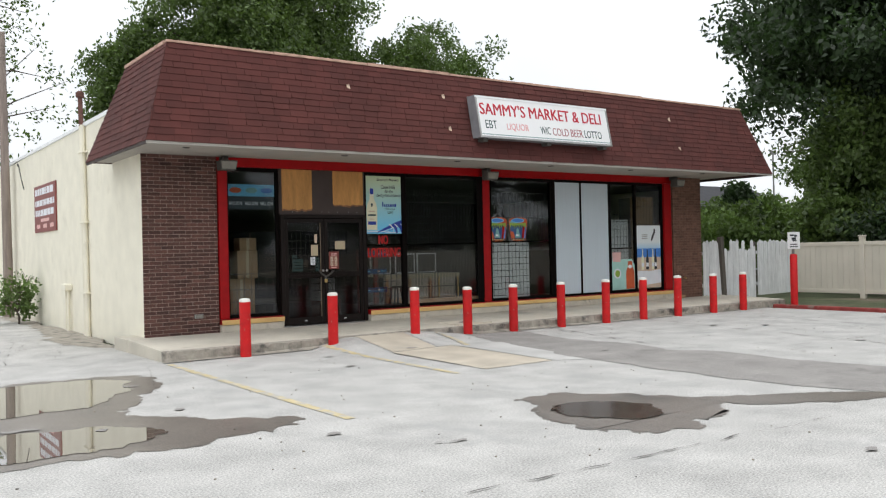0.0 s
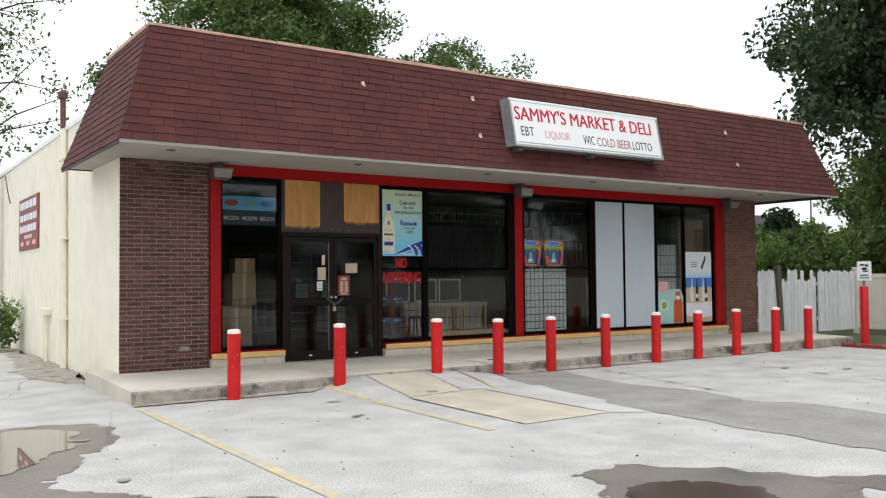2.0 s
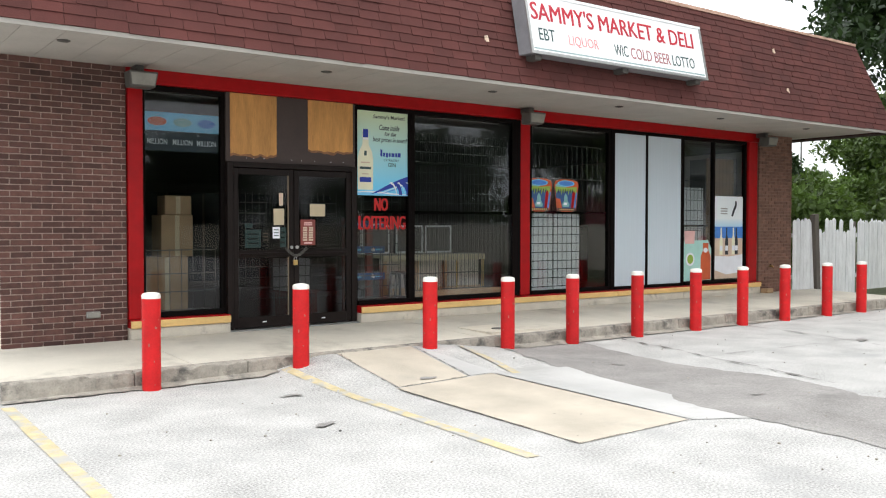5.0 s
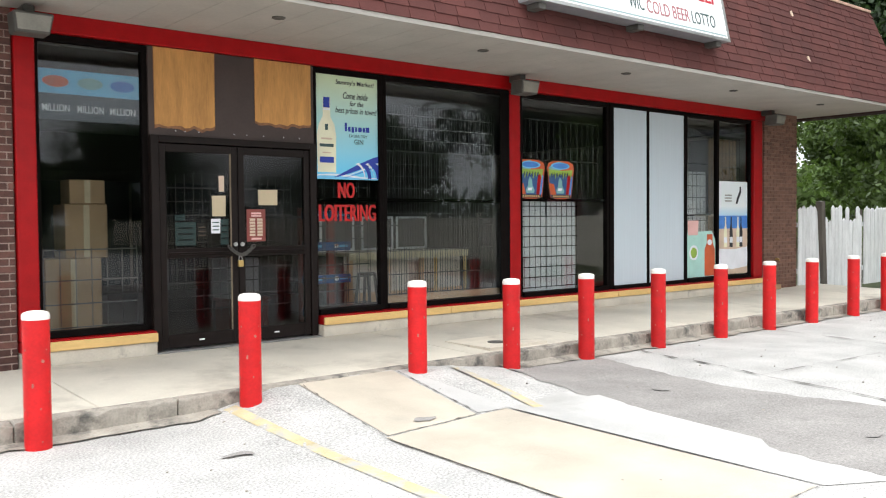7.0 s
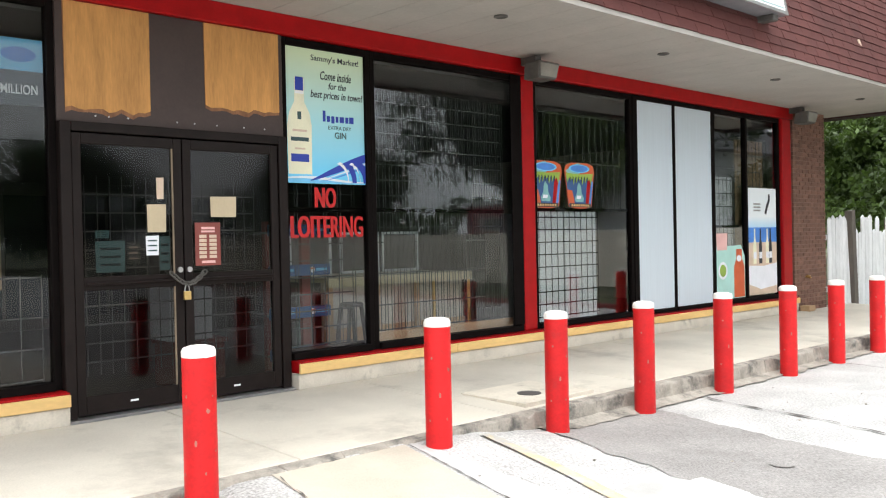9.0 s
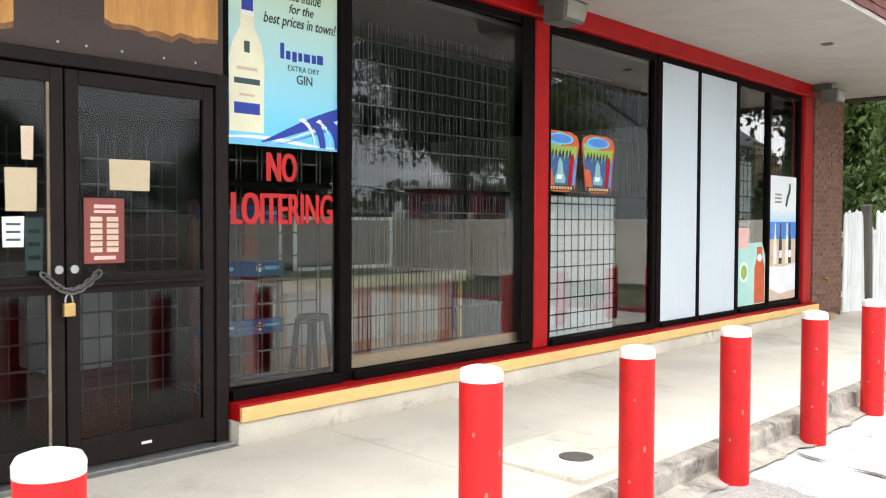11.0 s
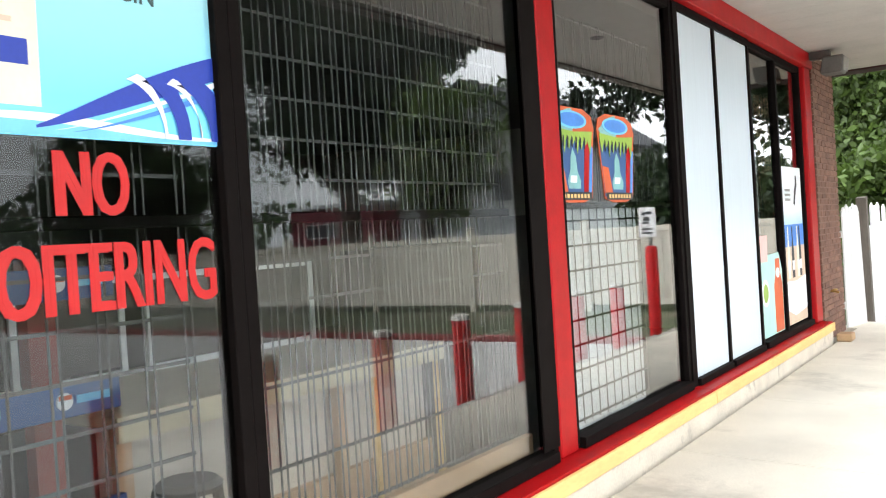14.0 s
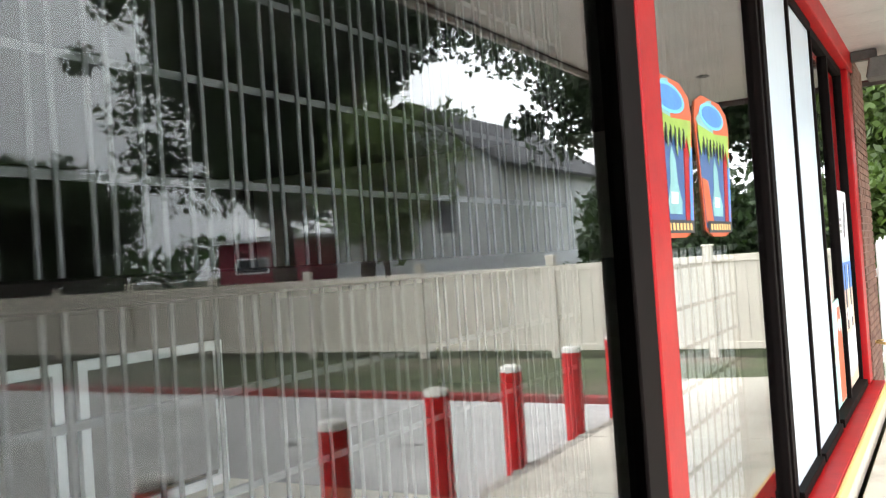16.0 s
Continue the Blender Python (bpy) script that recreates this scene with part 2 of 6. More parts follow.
M["picket"] = mat("peeling_white_picket", (0.66, 0.67, 0.67), 0.8, vary=0.1, scale=6, fine=40, stretch=(2, 2, 0.4), stain=(0.33, 0.31, 0.28), stain_scale=2.0, stain_at=0.64, rand=0.06)
M["old_wood"] = mat("weathered_grey_wood", (0.11, 0.095, 0.08), 0.9, vary=0.2, scale=5, stretch=(3, 3, 0.3))
M["bark"] = mat("tree_bark", (0.085, 0.065, 0.05), 0.95, vary=0.3, scale=5, fine=30, stretch=(2, 2, 0.4), bump=0.8)
M["leaf"] = leaf_mat("green_leaves", (0.075, 0.118, 0.028))
M["leaf_dark"] = leaf_mat("dark_green_leaves", (0.026, 0.050, 0.016))
M["leaf_light"] = leaf_mat("light_green_leaves", (0.105, 0.165, 0.042))
M["grass"] = mat("rough_grass_ground", (0.058, 0.070, 0.030), 0.95, vary=0.3, scale=2.5, fine=40, bump=0.8, stain=(0.13, 0.105, 0.075), stain_scale=0.5, stain_at=0.52)
M["dirt"] = mat("damp_dirt", (0.10, 0.085, 0.07), 0.95, vary=0.3, scale=4, fine=60, bump=0.8)
M["siding"] = mat("white_siding", (0.66, 0.68, 0.70), 0.6, vary=0.04, scale=2, bump=0.02)
M["roof_dark"] = mat("charcoal_roof", (0.035, 0.035, 0.04), 0.9, vary=0.2, scale=5)
M["maroon"] = mat("maroon_siding", (0.20, 0.025, 0.04), 0.6, vary=0.1)
M["pole"] = mat("weathered_utility_pole", (0.27, 0.22, 0.19), 0.9, vary=0.2, scale=5, stretch=(3, 3, 0.3))
M["dark_glass"] = mat("dark_window_glass", (0.02, 0.025, 0.03), 0.08, vary=0.05, bump=0)
# the unlit store's shade is put into this dark wall, shelf and cooler colour
M["interior"] = mat("shade_dark_store_wall", (0.06, 0.055, 0.05), 0.85, vary=0.1)
M["red_kerb"] = mat("faded_dark_red_paint", (0.24, 0.035, 0.03), 0.8, vary=0.2, scale=6, stain=(0.2, 0.17, 0.15), stain_scale=3, stain_at=0.56)
# floor and ceiling colours also lowered to carry the indoor shade
M["int_floor"] = mat("shade_dark_floor_tile", (0.085, 0.075, 0.066), 0.5, vary=0.1)
M["int_ceiling"] = mat("shade_dark_ceiling_tile", (0.13, 0.125, 0.115), 0.8, vary=0.06)
M["tan_wood"] = mat("tan_laminate", (0.58, 0.37, 0.22), 0.55, vary=0.12, scale=3, stretch=(0.4, 2, 2))
M["cream_laminate"] = mat("pale_counter_laminate", (0.64, 0.56, 0.47), 0.5, vary=0.10, scale=2)
M["counter_top"] = mat("cream_counter_top", (0.58, 0.50, 0.34), 0.4, vary=0.06)
M["cardboard"] = mat("brown_cardboard", (0.36, 0.235, 0.13), 0.8, vary=0.08)
M["paper_tan"] = mat("tan_notice_paper", (0.52, 0.43, 0.29), 0.8, vary=0.05)
M["edge_tan"] = mat("dull_tan_edge", (0.20, 0.15, 0.10), 0.6, vary=0.2)
M["paper"] = mat("white_paper", (0.76, 0.78, 0.82), 0.7, vary=0.04)
M["teal"] = mat("teal_decal", (0.20, 0.42, 0.42), 0.5, vary=0.1)
M["maroon_card"] = mat("maroon_price_card", (0.22, 0.045, 0.035), 0.5, vary=0.08)
# clear banner film, coloured dark like the shaded store behind it
M["slate"] = mat("dark_clear_film", (0.035, 0.05, 0.065), 0.5, vary=0.1)
M["navy"] = mat("navy_blue_strip", (0.03, 0.09, 0.24), 0.45, vary=0.08)
M["orange"] = mat("orange_print", (0.55, 0.10, 0.03), 0.5, vary=0.1)
M["lime"] = mat("lime_print", (0.26, 0.40, 0.06), 0.5, vary=0.12)
M["blue"] = mat("blue_print", (0.06, 0.22, 0.62), 0.5, vary=0.1)
M["deep_blue"] = mat("deep_blue_print", (0.012, 0.04, 0.34), 0.5, vary=0.1)
M["sky_blue"] = mat("sky_blue_print", (0.16, 0.52, 0.80), 0.5, vary=0.06)
M["cream"] = mat("cream_print", (0.78, 0.76, 0.56), 0.5, vary=0.05)
M["mint"] = mat("mint_green_print", (0.40, 0.66, 0.60), 0.5, vary=0.06)
M["pink"] = mat("pale_pink_print", (0.75, 0.45, 0.42), 0.5, vary=0.06)
M["sand"] = mat("sand_print", (0.62, 0.48, 0.36), 0.5, vary=0.08)
M["glass"] = glass_mat("tinted_storefront_glass", (0.82, 0.84, 0.84), 0.03)
M["door_glass"] = glass_mat("dusty_door_glass", (0.56, 0.56, 0.56), 0.022, 0.06)


def poster_gradient(name, low, high, z0, z1):
    m = mat(name, (1, 1, 1), 0.35, vary=0.03, bump=0)
    n, l = m.node_tree.nodes, m.node_tree.links
    geo, sep, mr, mx = (n.new("ShaderNode" + k) for k in ("NewGeometry", "SeparateXYZ", "MapRange", "MixRGB"))
    mr.inputs["From Min"].default_value, mr.inputs["From Max"].default_value = z0, z1
    l.new(geo.outputs["Position"], sep.inputs[0])
    l.new(sep.outputs["Z"], mr.inputs["Value"])
    l.new(mr.outputs[0], mx.inputs[0])
    mx.inputs[1].default_value, mx.inputs[2].default_value = (*low, 1), (*high, 1)
    l.new(mx.outputs[0], n["Principled BSDF"].inputs["Base Color"])
    return m


M["gin_sky"] = poster_gradient("blue_to_lime_print", (0.16, 0.60, 0.86), (0.62, 0.74, 0.50), 2.15, 3.2)
M["beach_sky"] = poster_gradient("pale_sky_print", (0.25, 0.55, 0.80), (0.80, 0.86, 0.88), 1.5, 1.75)


def water_mat():
    m = bpy.data.materials.new("puddle_water")
    m.use_nodes = True
    b = m.node_tree.nodes["Principled BSDF"]
    b.inputs["Base Color"].default_value = (0.13, 0.115, 0.095, 1)
    b.inputs["Roughness"].default_value = 0.02
    b.inputs["IOR"].default_value = 1.5
    b.inputs["Coat Weight"].default_value = 0.6
    b.inputs["Coat Roughness"].default_value = 0.01
    return m


M["water"] = water_mat()

# ---- building helpers ----
WHERE = {}


def thing(name, loc, label, category, group="", kind=""):
    ob = new(name)
    ob.location = loc
    ob.empty_display_size = 0.1
    WHERE[ob] = Vector(loc)
    return tagged(ob, label, category, group, kind)


def finish(name, me, material, parent=None, label="", smooth=False):
    me.materials.append(M[material])
    if smooth:
        me.polygons.foreach_set("use_smooth", [True] * len(me.polygons))
        me.set_sharp_from_angle(angle=radians(40))
    ob = new(name, me)
    WHERE[ob] = Vector((0, 0, 0))
    if parent is not None:
        ob.parent = parent
        WHERE[ob] = WHERE[parent].copy()
        me.transform(Matrix.Translation(-WHERE[parent]))
    if label:
        ob["label"] = label
    return ob


def part(name, bm, material, parent=None, label="", smooth=False):
    me = bpy.data.meshes.new(name)
    bm.to_mesh(me)
    bm.free()
    return finish(name, me, material, parent, label, smooth)


def solid(name, bm, material, label, category, kind="", group="", smooth=False):
    """A thing that is one mesh, built in world coordinates with its origin at its base."""
    zs = [v.co.z for v in bm.verts]
    c = sum((v.co for v in bm.verts), Vector()) / len(bm.verts)
    base = Vector((c.x, c.y, min(zs)))
    bmesh.ops.translate(bm, verts=bm.verts, vec=-base)
    me = bpy.data.meshes.new(name)
    bm.to_mesh(me)
    bm.free()
    ob = finish(name, me, material, None, "", smooth)
    ob.location = base
    WHERE[ob] = base
    return tagged(ob, label, category, group, kind)


def bx(x0, x1, y0, y1, z0, z1, bevel=0.0, bm=None, seg=1):
    out = bm if bm is not None else bmesh.new()
    r = bmesh.ops.create_cube(out, size=1)
    vs = r["verts"]
    for v in vs:
        v.co = Vector(((x0 + x1) / 2 + v.co.x * (x1 - x0), (y0 + y1) / 2 + v.co.y * (y1 - y0), (z0 + z1) / 2 + v.co.z * (z1 - z0)))
    if bevel:
        es = list({e for v in vs for e in v.link_edges})
        bmesh.ops.bevel(out, geom=es, offset=bevel, segments=seg, affect="EDGES", profile=0.5)
    return out


def tube(p0, p1, r0, r1=None, n=12, bm=None, caps=True):
    out = bm if bm is not None else bmesh.new()
    p0, p1 = Vector(p0), Vector(p1)
    d = p1 - p0
    m = Matrix.Translation((p0 + p1) / 2) @ d.to_track_quat("Z", "Y").to_matrix().to_4x4()
    bmesh.ops.create_cone(out, cap_ends=caps, segments=n, radius1=r0, radius2=r0 if r1 is None else r1, depth=d.length, matrix=m)
    return out


def lathe(profile, x, y, n=24, bm=None):
    out = bm if bm is not None else bmesh.new()
    rings = []
    for r, z in profile:
        rings.append([out.verts.new((x + r * math.cos(a), y + r * math.sin(a), z)) for a in (2 * math.pi * i / n for i in range(n))])
    for a, b in zip(rings, rings[1:]):
        for i in range(n):
            out.faces.new((a[i], a[(i + 1) % n], b[(i + 1) % n], b[i]))
    out.faces.new(list(reversed(rings[0])))
    out.faces.new(rings[-1])
    return out


def plate(points, depth_vec, bm=None):
    """A flat plate: a polygon given by its corners, thickened along depth_vec."""
    out = bm if bm is not None else bmesh.new()
    d = Vector(depth_vec)
    a = [out.verts.new(p) for p in points]
    b = [out.verts.new(Vector(p) + d) for p in points]
    out.faces.new(a)
    out.faces.new(list(reversed(b)))
    for i in range(len(a)):
        j = (i + 1) % len(a)
        out.faces.new((a[j], a[i], b[i], b[j]))
    bmesh.ops.recalc_face_normals(out, faces=out.faces)
    return out


def flat_xz(pts, y, t=0.002, bm=None):
    """A thin plate in a plane of constant y, from (x, z) corners, its face towards -y."""
    return plate([(x, y, z) for x, z in pts], (0, t, 0), bm)


def ring_pts(cx, cz, rx, rz, n=20):
    return [(cx + rx * math.cos(2 * math.pi * i / n), cz + rz * math.sin(2 * math.pi * i / n)) for i in range(n)]


def lettering(name, words, x0, x1, z0, z1, y, material, parent, shear=0.0, bold=0.0, along=None, thick=0.002):
    """Words as a mesh, fitted into a box in a plane of constant y (or mapped by along)."""
    cu = bpy.data.curves.new(name, "FONT")
    cu.body, cu.extrude, cu.offset, cu.shear = words, 0.02, bold, shear
    cu.resolution_u = 3
    ob = bpy.data.objects.new(name, cu)
    scene.collection.objects.link(ob)
    dg = bpy.context.evaluated_depsgraph_get()
    me = bpy.data.meshes.new_from_object(ob.evaluated_get(dg))
    bpy.data.objects.remove(ob)
    co = np.empty(len(me.vertices) * 3, dtype=np.float32)
    me.vertices.foreach_get("co", co)
    co = co.reshape(-1, 3)
    lo, hi = co.min(0), co.max(0)
    u, v = (co[:, 0] - lo[0]) / (hi[0] - lo[0]), (co[:, 1] - lo[1]) / (hi[1] - lo[1])
    w = (co[:, 2] - lo[2]) / (hi[2] - lo[2])
    if along is None:
        out = np.stack([x0 + u * (x1 - x0), y - w * thick, z0 + v * (z1 - z0)], 1)
    else:
        out = np.array([along(x0 + a * (x1 - x0), z0 + b * (z1 - z0), c * thick) for a, b, c in zip(u, v, w)])
    me.vertices.foreach_set("co", out.astype(np.float32).ravel())
    me.materials.clear()
    me.name = name
    return finish(name, me, material, parent)


def smooth_loop(points, rounds=2, jitter=0.0, seed=0):
    pts = [Vector((p[0], p[1], 0)) for p in points]
    for _ in range(rounds):
        nxt = []
        for i, p in enumerate(pts):
            q = pts[(i + 1) % len(pts)]
            nxt += [p * 0.75 + q * 0.25, p * 0.25 + q * 0.75]
        pts = nxt
    def wob(p, s):
        return noise.noise(p * 2.3 + s) + 0.6 * noise.noise(p * 6.1 + s) + 0.4 * noise.noise(p * 15 + s)
    return [(p.x + jitter * wob(p, Vector((seed, 0, 0))), p.y + jitter * wob(p, Vector((0, seed, 7)))) for p in pts]


def ramp01(v, a, b):
    return min(1, max(0, (v - a) / (b - a)))


def lot_z(x, y):
    """The paving's height: flat, with a ramp up to the walk before the doors."""
    return 0.155 * min(ramp01(x, 6.7, 7.4), 1 - ramp01(x, 9.0, 10.3)) * ramp01(y, 11.9, 13.6)


def overlay(points, lift, name, material, parent=None, label="", smooth=0, jitter=0.0):
    """A thin sheet lying on the paving."""
    pts = smooth_loop(points, smooth, jitter, len(name)) if smooth else points
    bm = bmesh.new()
    vs = [bm.verts.new((x, y, lot_z(x, y) + lift)) for x, y in pts]
    f = bm.faces.new(vs)
    if f.normal.z < 0:
        f.normal_flip()
    bm.normal_update()
    if f.normal.z < 0:
        f.normal_flip()
    bmesh.ops.triangulate(bm, faces=[f])
    return part(name, bm, material, parent, label)

# ---- ground ----
GLASS_Y, PANE_Y, FACE_Y = 15.77, 15.79, 15.69
bm = bmesh.new()
bmesh.ops.create_grid(bm, x_segments=60, y_segments=60, size=900, matrix=Matrix.Translation((10, 10, -0.06)))
solid("ground", bm, "grass", "rough grassy ground reaching the horizon", "ground", "structure")

bm = bmesh.new()
xs = [-40, -20, -10, -5] + [x * 0.5 for x in range(-8, 13)] + [6.7, 7.05, 7.4, 8.2, 9.0, 9.65, 10.3] + [11 + x for x in range(9)] + [19.65]
ys = [-60, -30, -15, -8, -4, 0, 3, 6, 9, 11, 11.9, 12.5, 13.05, 13.6]
grid = [[bm.verts.new((x, y, lot_z(x, y))) for x in xs] for y in ys]
for r0, r1 in zip(grid, grid[1:]):
    for i in range(len(xs) - 1):
        bm.faces.new((r0[i], r0[i + 1], r1[i + 1], r1[i]))
lot = thing("parking_lot", (8, 5, 0), "pale weathered parking lot paving with cracks and puddles", "paving", kind="structure")
part("paving", bm, "lot", lot)
bm = bmesh.new()
v = [bm.verts.new(p) for p in ((-40, 13.6, 0), (4.25, 13.6, 0), (4.25, 60, 0), (-40, 60, 0))]
bm.faces.new(v)
part("side_paving", bm, "lot", lot)

overlay([(7.42, 12.02), (8.68, 12.12), (8.62, 9.52), (7.34, 9.48)], 0.006, "concrete_slab", "slab", lot, "tan concrete repair slab")
overlay([(7.62, 13.56), (7.46, 12.05), (8.36, 12.12), (8.62, 13.56)], 0.006, "concrete_slab", "slab", lot, "tan concrete ramp slab")
overlay([(8.66, 13.56), (8.40, 12.15), (8.72, 12.12), (8.66, 9.5), (9.2, 9.2), (9.4, 10.2), (9.6, 11.6), (10.05, 13.45)], 0.005, "concrete_slab", "slab_pale", lot, "pale concrete paving slab")


def band(left, right, y_top, y_low, lift, name, material, label):
    """A ragged strip across the paving, its two sides given as (y, x) stations."""
    def side(stations, y, seed):
        for (y0, x0), (y1, x1) in zip(stations, stations[1:]):
            if y1 <= y <= y0:
                x = x0 + (x1 - x0) * (y0 - y) / (y0 - y1)
                return x + 0.09 * noise.noise((y * 1.7, seed, 0)) + 0.06 * noise.noise((y * 5.3, seed, 4)) + 0.035 * noise.noise((y * 14, seed, 8))
        return stations[-1][1]
    bm = bmesh.new()
    prev, n = None, 260
    for i in range(n + 1):
        y = y_top + (y_low - y_top) * i / n
        a, b = side(left, y, 2.0), side(right, y, 7.0)
        row = []
        for k in range(6):
            x = a + (b - a) * k / 5
            row.append(bm.verts.new((x, y, lot_z(x, y) + lift)))
        if prev:
            for k in range(5):
                bm.faces.new((row[k], row[k + 1], prev[k + 1], prev[k]))
        prev = row
    return part(name, bm, material, lot, label)


band([(13.5, 9.95), (12.6, 9.68), (11.7, 9.6), (10.6, 9.28), (9.9, 9.14), (8.6, 9.06), (7.2, 8.95), (5.9, 9.0), (4.9, 9.3), (2.5, 9.9), (1.4, 10.6)],
     [(13.5, 11.35), (12.4, 11.05), (11.5, 10.88), (10.1, 11.05), (9.2, 10.8), (8.5, 11.15), (7.2, 11.05), (6.0, 11.2), (4.5, 11.5), (2.5, 11.6), (1.4, 10.9)],
     13.46, 1.45, 0.006, "asphalt_strip", "strip", "grey asphalt repair strip")
overlay([(1.2, 12.55), (2.84, 12.85), (3.75, 12.1), (3.35, 11.2), (2.9, 10.2), (2.4, 9.5), (2.9, 8.7), (4.05, 7.85), (3.0, 7.5), (2.2, 7.45), (1.3, 7.55), (0.2, 7.7), (-1.6, 8.3), (-2.2, 11), (-0.4, 12.4)],
        0.005, "damp_patch", "wet", lot, "dark damp paving round the puddle", smooth=4, jitter=0.2)
overlay([(1.0, 12.35), (2.7, 12.55), (3.25, 12.0), (3.0, 11.1), (2.5, 10.3), (1.7, 10.0), (0.4, 10.3), (-1.2, 10.9), (-0.8, 12.0)], 0.010, "puddle_water", "water", lot, "still brown puddle water", smooth=4, jitter=0.14)
overlay([(1.9, 9.0), (2.35, 8.75), (2.6, 8.2), (2.15, 7.8), (1.36, 7.78), (0.3, 7.9), (-1.2, 8.5), (-0.6, 9.2), (0.7, 9.1)], 0.010, "puddle_water", "water", lot, "still brown puddle water", smooth=4, jitter=0.14)
overlay([(6.25, 7.5), (6.9, 7.15), (7.5, 6.35), (7.7, 5.8), (7.1, 5.35), (6.5, 5.1), (5.9, 5.1), (5.5, 5.9), (5.65, 6.7)],
        0.005, "damp_patch", "wet", lot, "damp paving round a drain hollow", smooth=4, jitter=0.22)
overlay([(7.45, 6.3), (8.2, 5.75), (9.0, 5.3), (9.35, 4.85), (8.9, 4.75), (8.1, 5.1), (7.5, 5.65)], 0.0065, "damp_patch", "wet", lot, "damp runnel across the paving", smooth=4, jitter=0.1)
overlay([(5.95, 6.75), (6.6, 6.7), (6.95, 6.2), (6.7, 5.75), (6.2, 5.65), (5.8, 6.1)], 0.012, "wet_silt", "mud", lot, "dark wet silt in the drain hollow", smooth=4, jitter=0.1)


def painted_line(x0, y0, x1, y1, w, lift=0.006):
    d = Vector((x1 - x0, y1 - y0)).normalized()
    p = Vector((-d.y, d.x)) * w / 2
    n = 10
    left = [(x0 + (x1 - x0) * i / n + p.x * (1 + 0.2 * noise.noise((i * 1.7, x0, 0))), y0 + (y1 - y0) * i / n + p.y) for i in range(n + 1)]
    right = [(x0 + (x1 - x0) * i / n - p.x * (1 + 0.2 * noise.noise((i * 1.7, x0, 5))), y0 + (y1 - y0) * i / n - p.y) for i in range(n + 1)]
    overlay(left + right[::-1], lift, "painted_line", "yellow_line", lot, "worn yellow parking line")


painted_line(4.22, 13.3, 4.17, 7.6, 0.11)
painted_line(6.96, 13.5, 6.82, 9.4, 0.11)
painted_line(9.32, 13.5, 8.80, 11.5, 0.10, 0.011)


def crack(x0, y0, x1, y1, w=0.018, wander=0.12, seed=0):
    n = 60
    d = Vector((x1 - x0, y1 - y0))
    p = Vector((-d.y, d.x)).normalized()
    bm = bmesh.new()
    prev = None
    for i in range(n + 1):
        s = i / n
        off = wander * noise.noise((s * 5 + seed * 3.1, seed, 0)) + 0.3 * wander * noise.noise((s * 19, seed, 3))
        c = Vector((x0, y0)) + d * s + p * off
        hw = w * max(0.02, 0.16 + 0.75 * noise.noise((s * 17, seed, 9))) * 0.5
        a, b = c + p * hw, c - p * hw
        cur = (bm.verts.new((a.x, a.y, lot_z(a.x, a.y) + 0.013)), bm.verts.new((b.x, b.y, lot_z(b.x, b.y) + 0.013)))
        if prev:
            bm.faces.new((prev[0], prev[1], cur[1], cur[0]))
        prev = cur
    bmesh.ops.recalc_face_normals(bm, faces=bm.faces)
    for f in bm.faces:
        if f.normal.z < 0:
            f.normal_flip()
    part("crack", bm, "crack", lot)


for k, (a, b, c, d, w) in enumerate([(3.2, 4.75, 7.6, 4.6, 0.045), (7.34, 9.47, 8.64, 9.5, 0.025), (7.33, 9.47, 7.42, 12.0, 0.025), (7.42, 12.03, 7.62, 13.5, 0.03),
                                     (7.42, 12.03, 8.75, 12.13, 0.03), (8.38, 12.1, 8.64, 13.5, 0.03), (14.9, 13.3, 13.6, 6.8, 0.10), (17.4, 13.3, 16.0, 6.0, 0.09),
                                     (12.08, 13.4, 11.15, 9.7, 0.10), (3.9, 13.3, 3.2, 10.6, 0.02), (1.2, 14.5, 4.1, 15.8, 0.03), (-0.5, 17, 4.0, 17.6, 0.03), (1.8, 13.2, 3.4, 21.0, 0.03),
                                     (11.5, 11.6, 19.5, 11.2, 0.035), (12.2, 8.2, 19.5, 7.7, 0.03), (-2, 5.2, 3.2, 4.75, 0.018), (11.0, 5.2, 19, 4.6, 0.03)]):
    crack(a, b, c, d, w, 0.03 if 1 <= k <= 5 else 0.14, k + 1)
# dirt and gravel gathered at the foot of the kerb
n = 150
near = [(4.2 + 15.4 * i / n, 13.43 - 0.10 * max(0, noise.noise((i * 0.37, 3, 1))) - 0.05 * noise.noise((i * 1.3, 8, 1))) for i in range(n + 1)]
dirt_strip = [(x, y) for x, y in near if x < 6.9 or x > 9.9]
for seg in ([p for p in dirt_strip if p[0] < 6.9], [p for p in dirt_strip if p[0] > 9.9]):
    overlay(seg + [(seg[-1][0], 13.57), (seg[0][0], 13.57)], 0.0135, "kerb_dirt", "kerb", lot, "dirt and grit along the kerb")
for k in range(9):
    crack(0.2 + 0.35 * k, 15.4 + 0.8 * (k % 4), 1.9 + 0.3 * k, 17.0 + 1.1 * (k % 5), 0.05, 0.35, 40 + k)
for k in range(7):
    crack(11.8 + 1.1 * k, 5.5 + 1.3 * (k % 3), 12.9 + 1.1 * k, 4.8 + 1.6 * (k % 4), 0.03, 0.4, 60 + k)
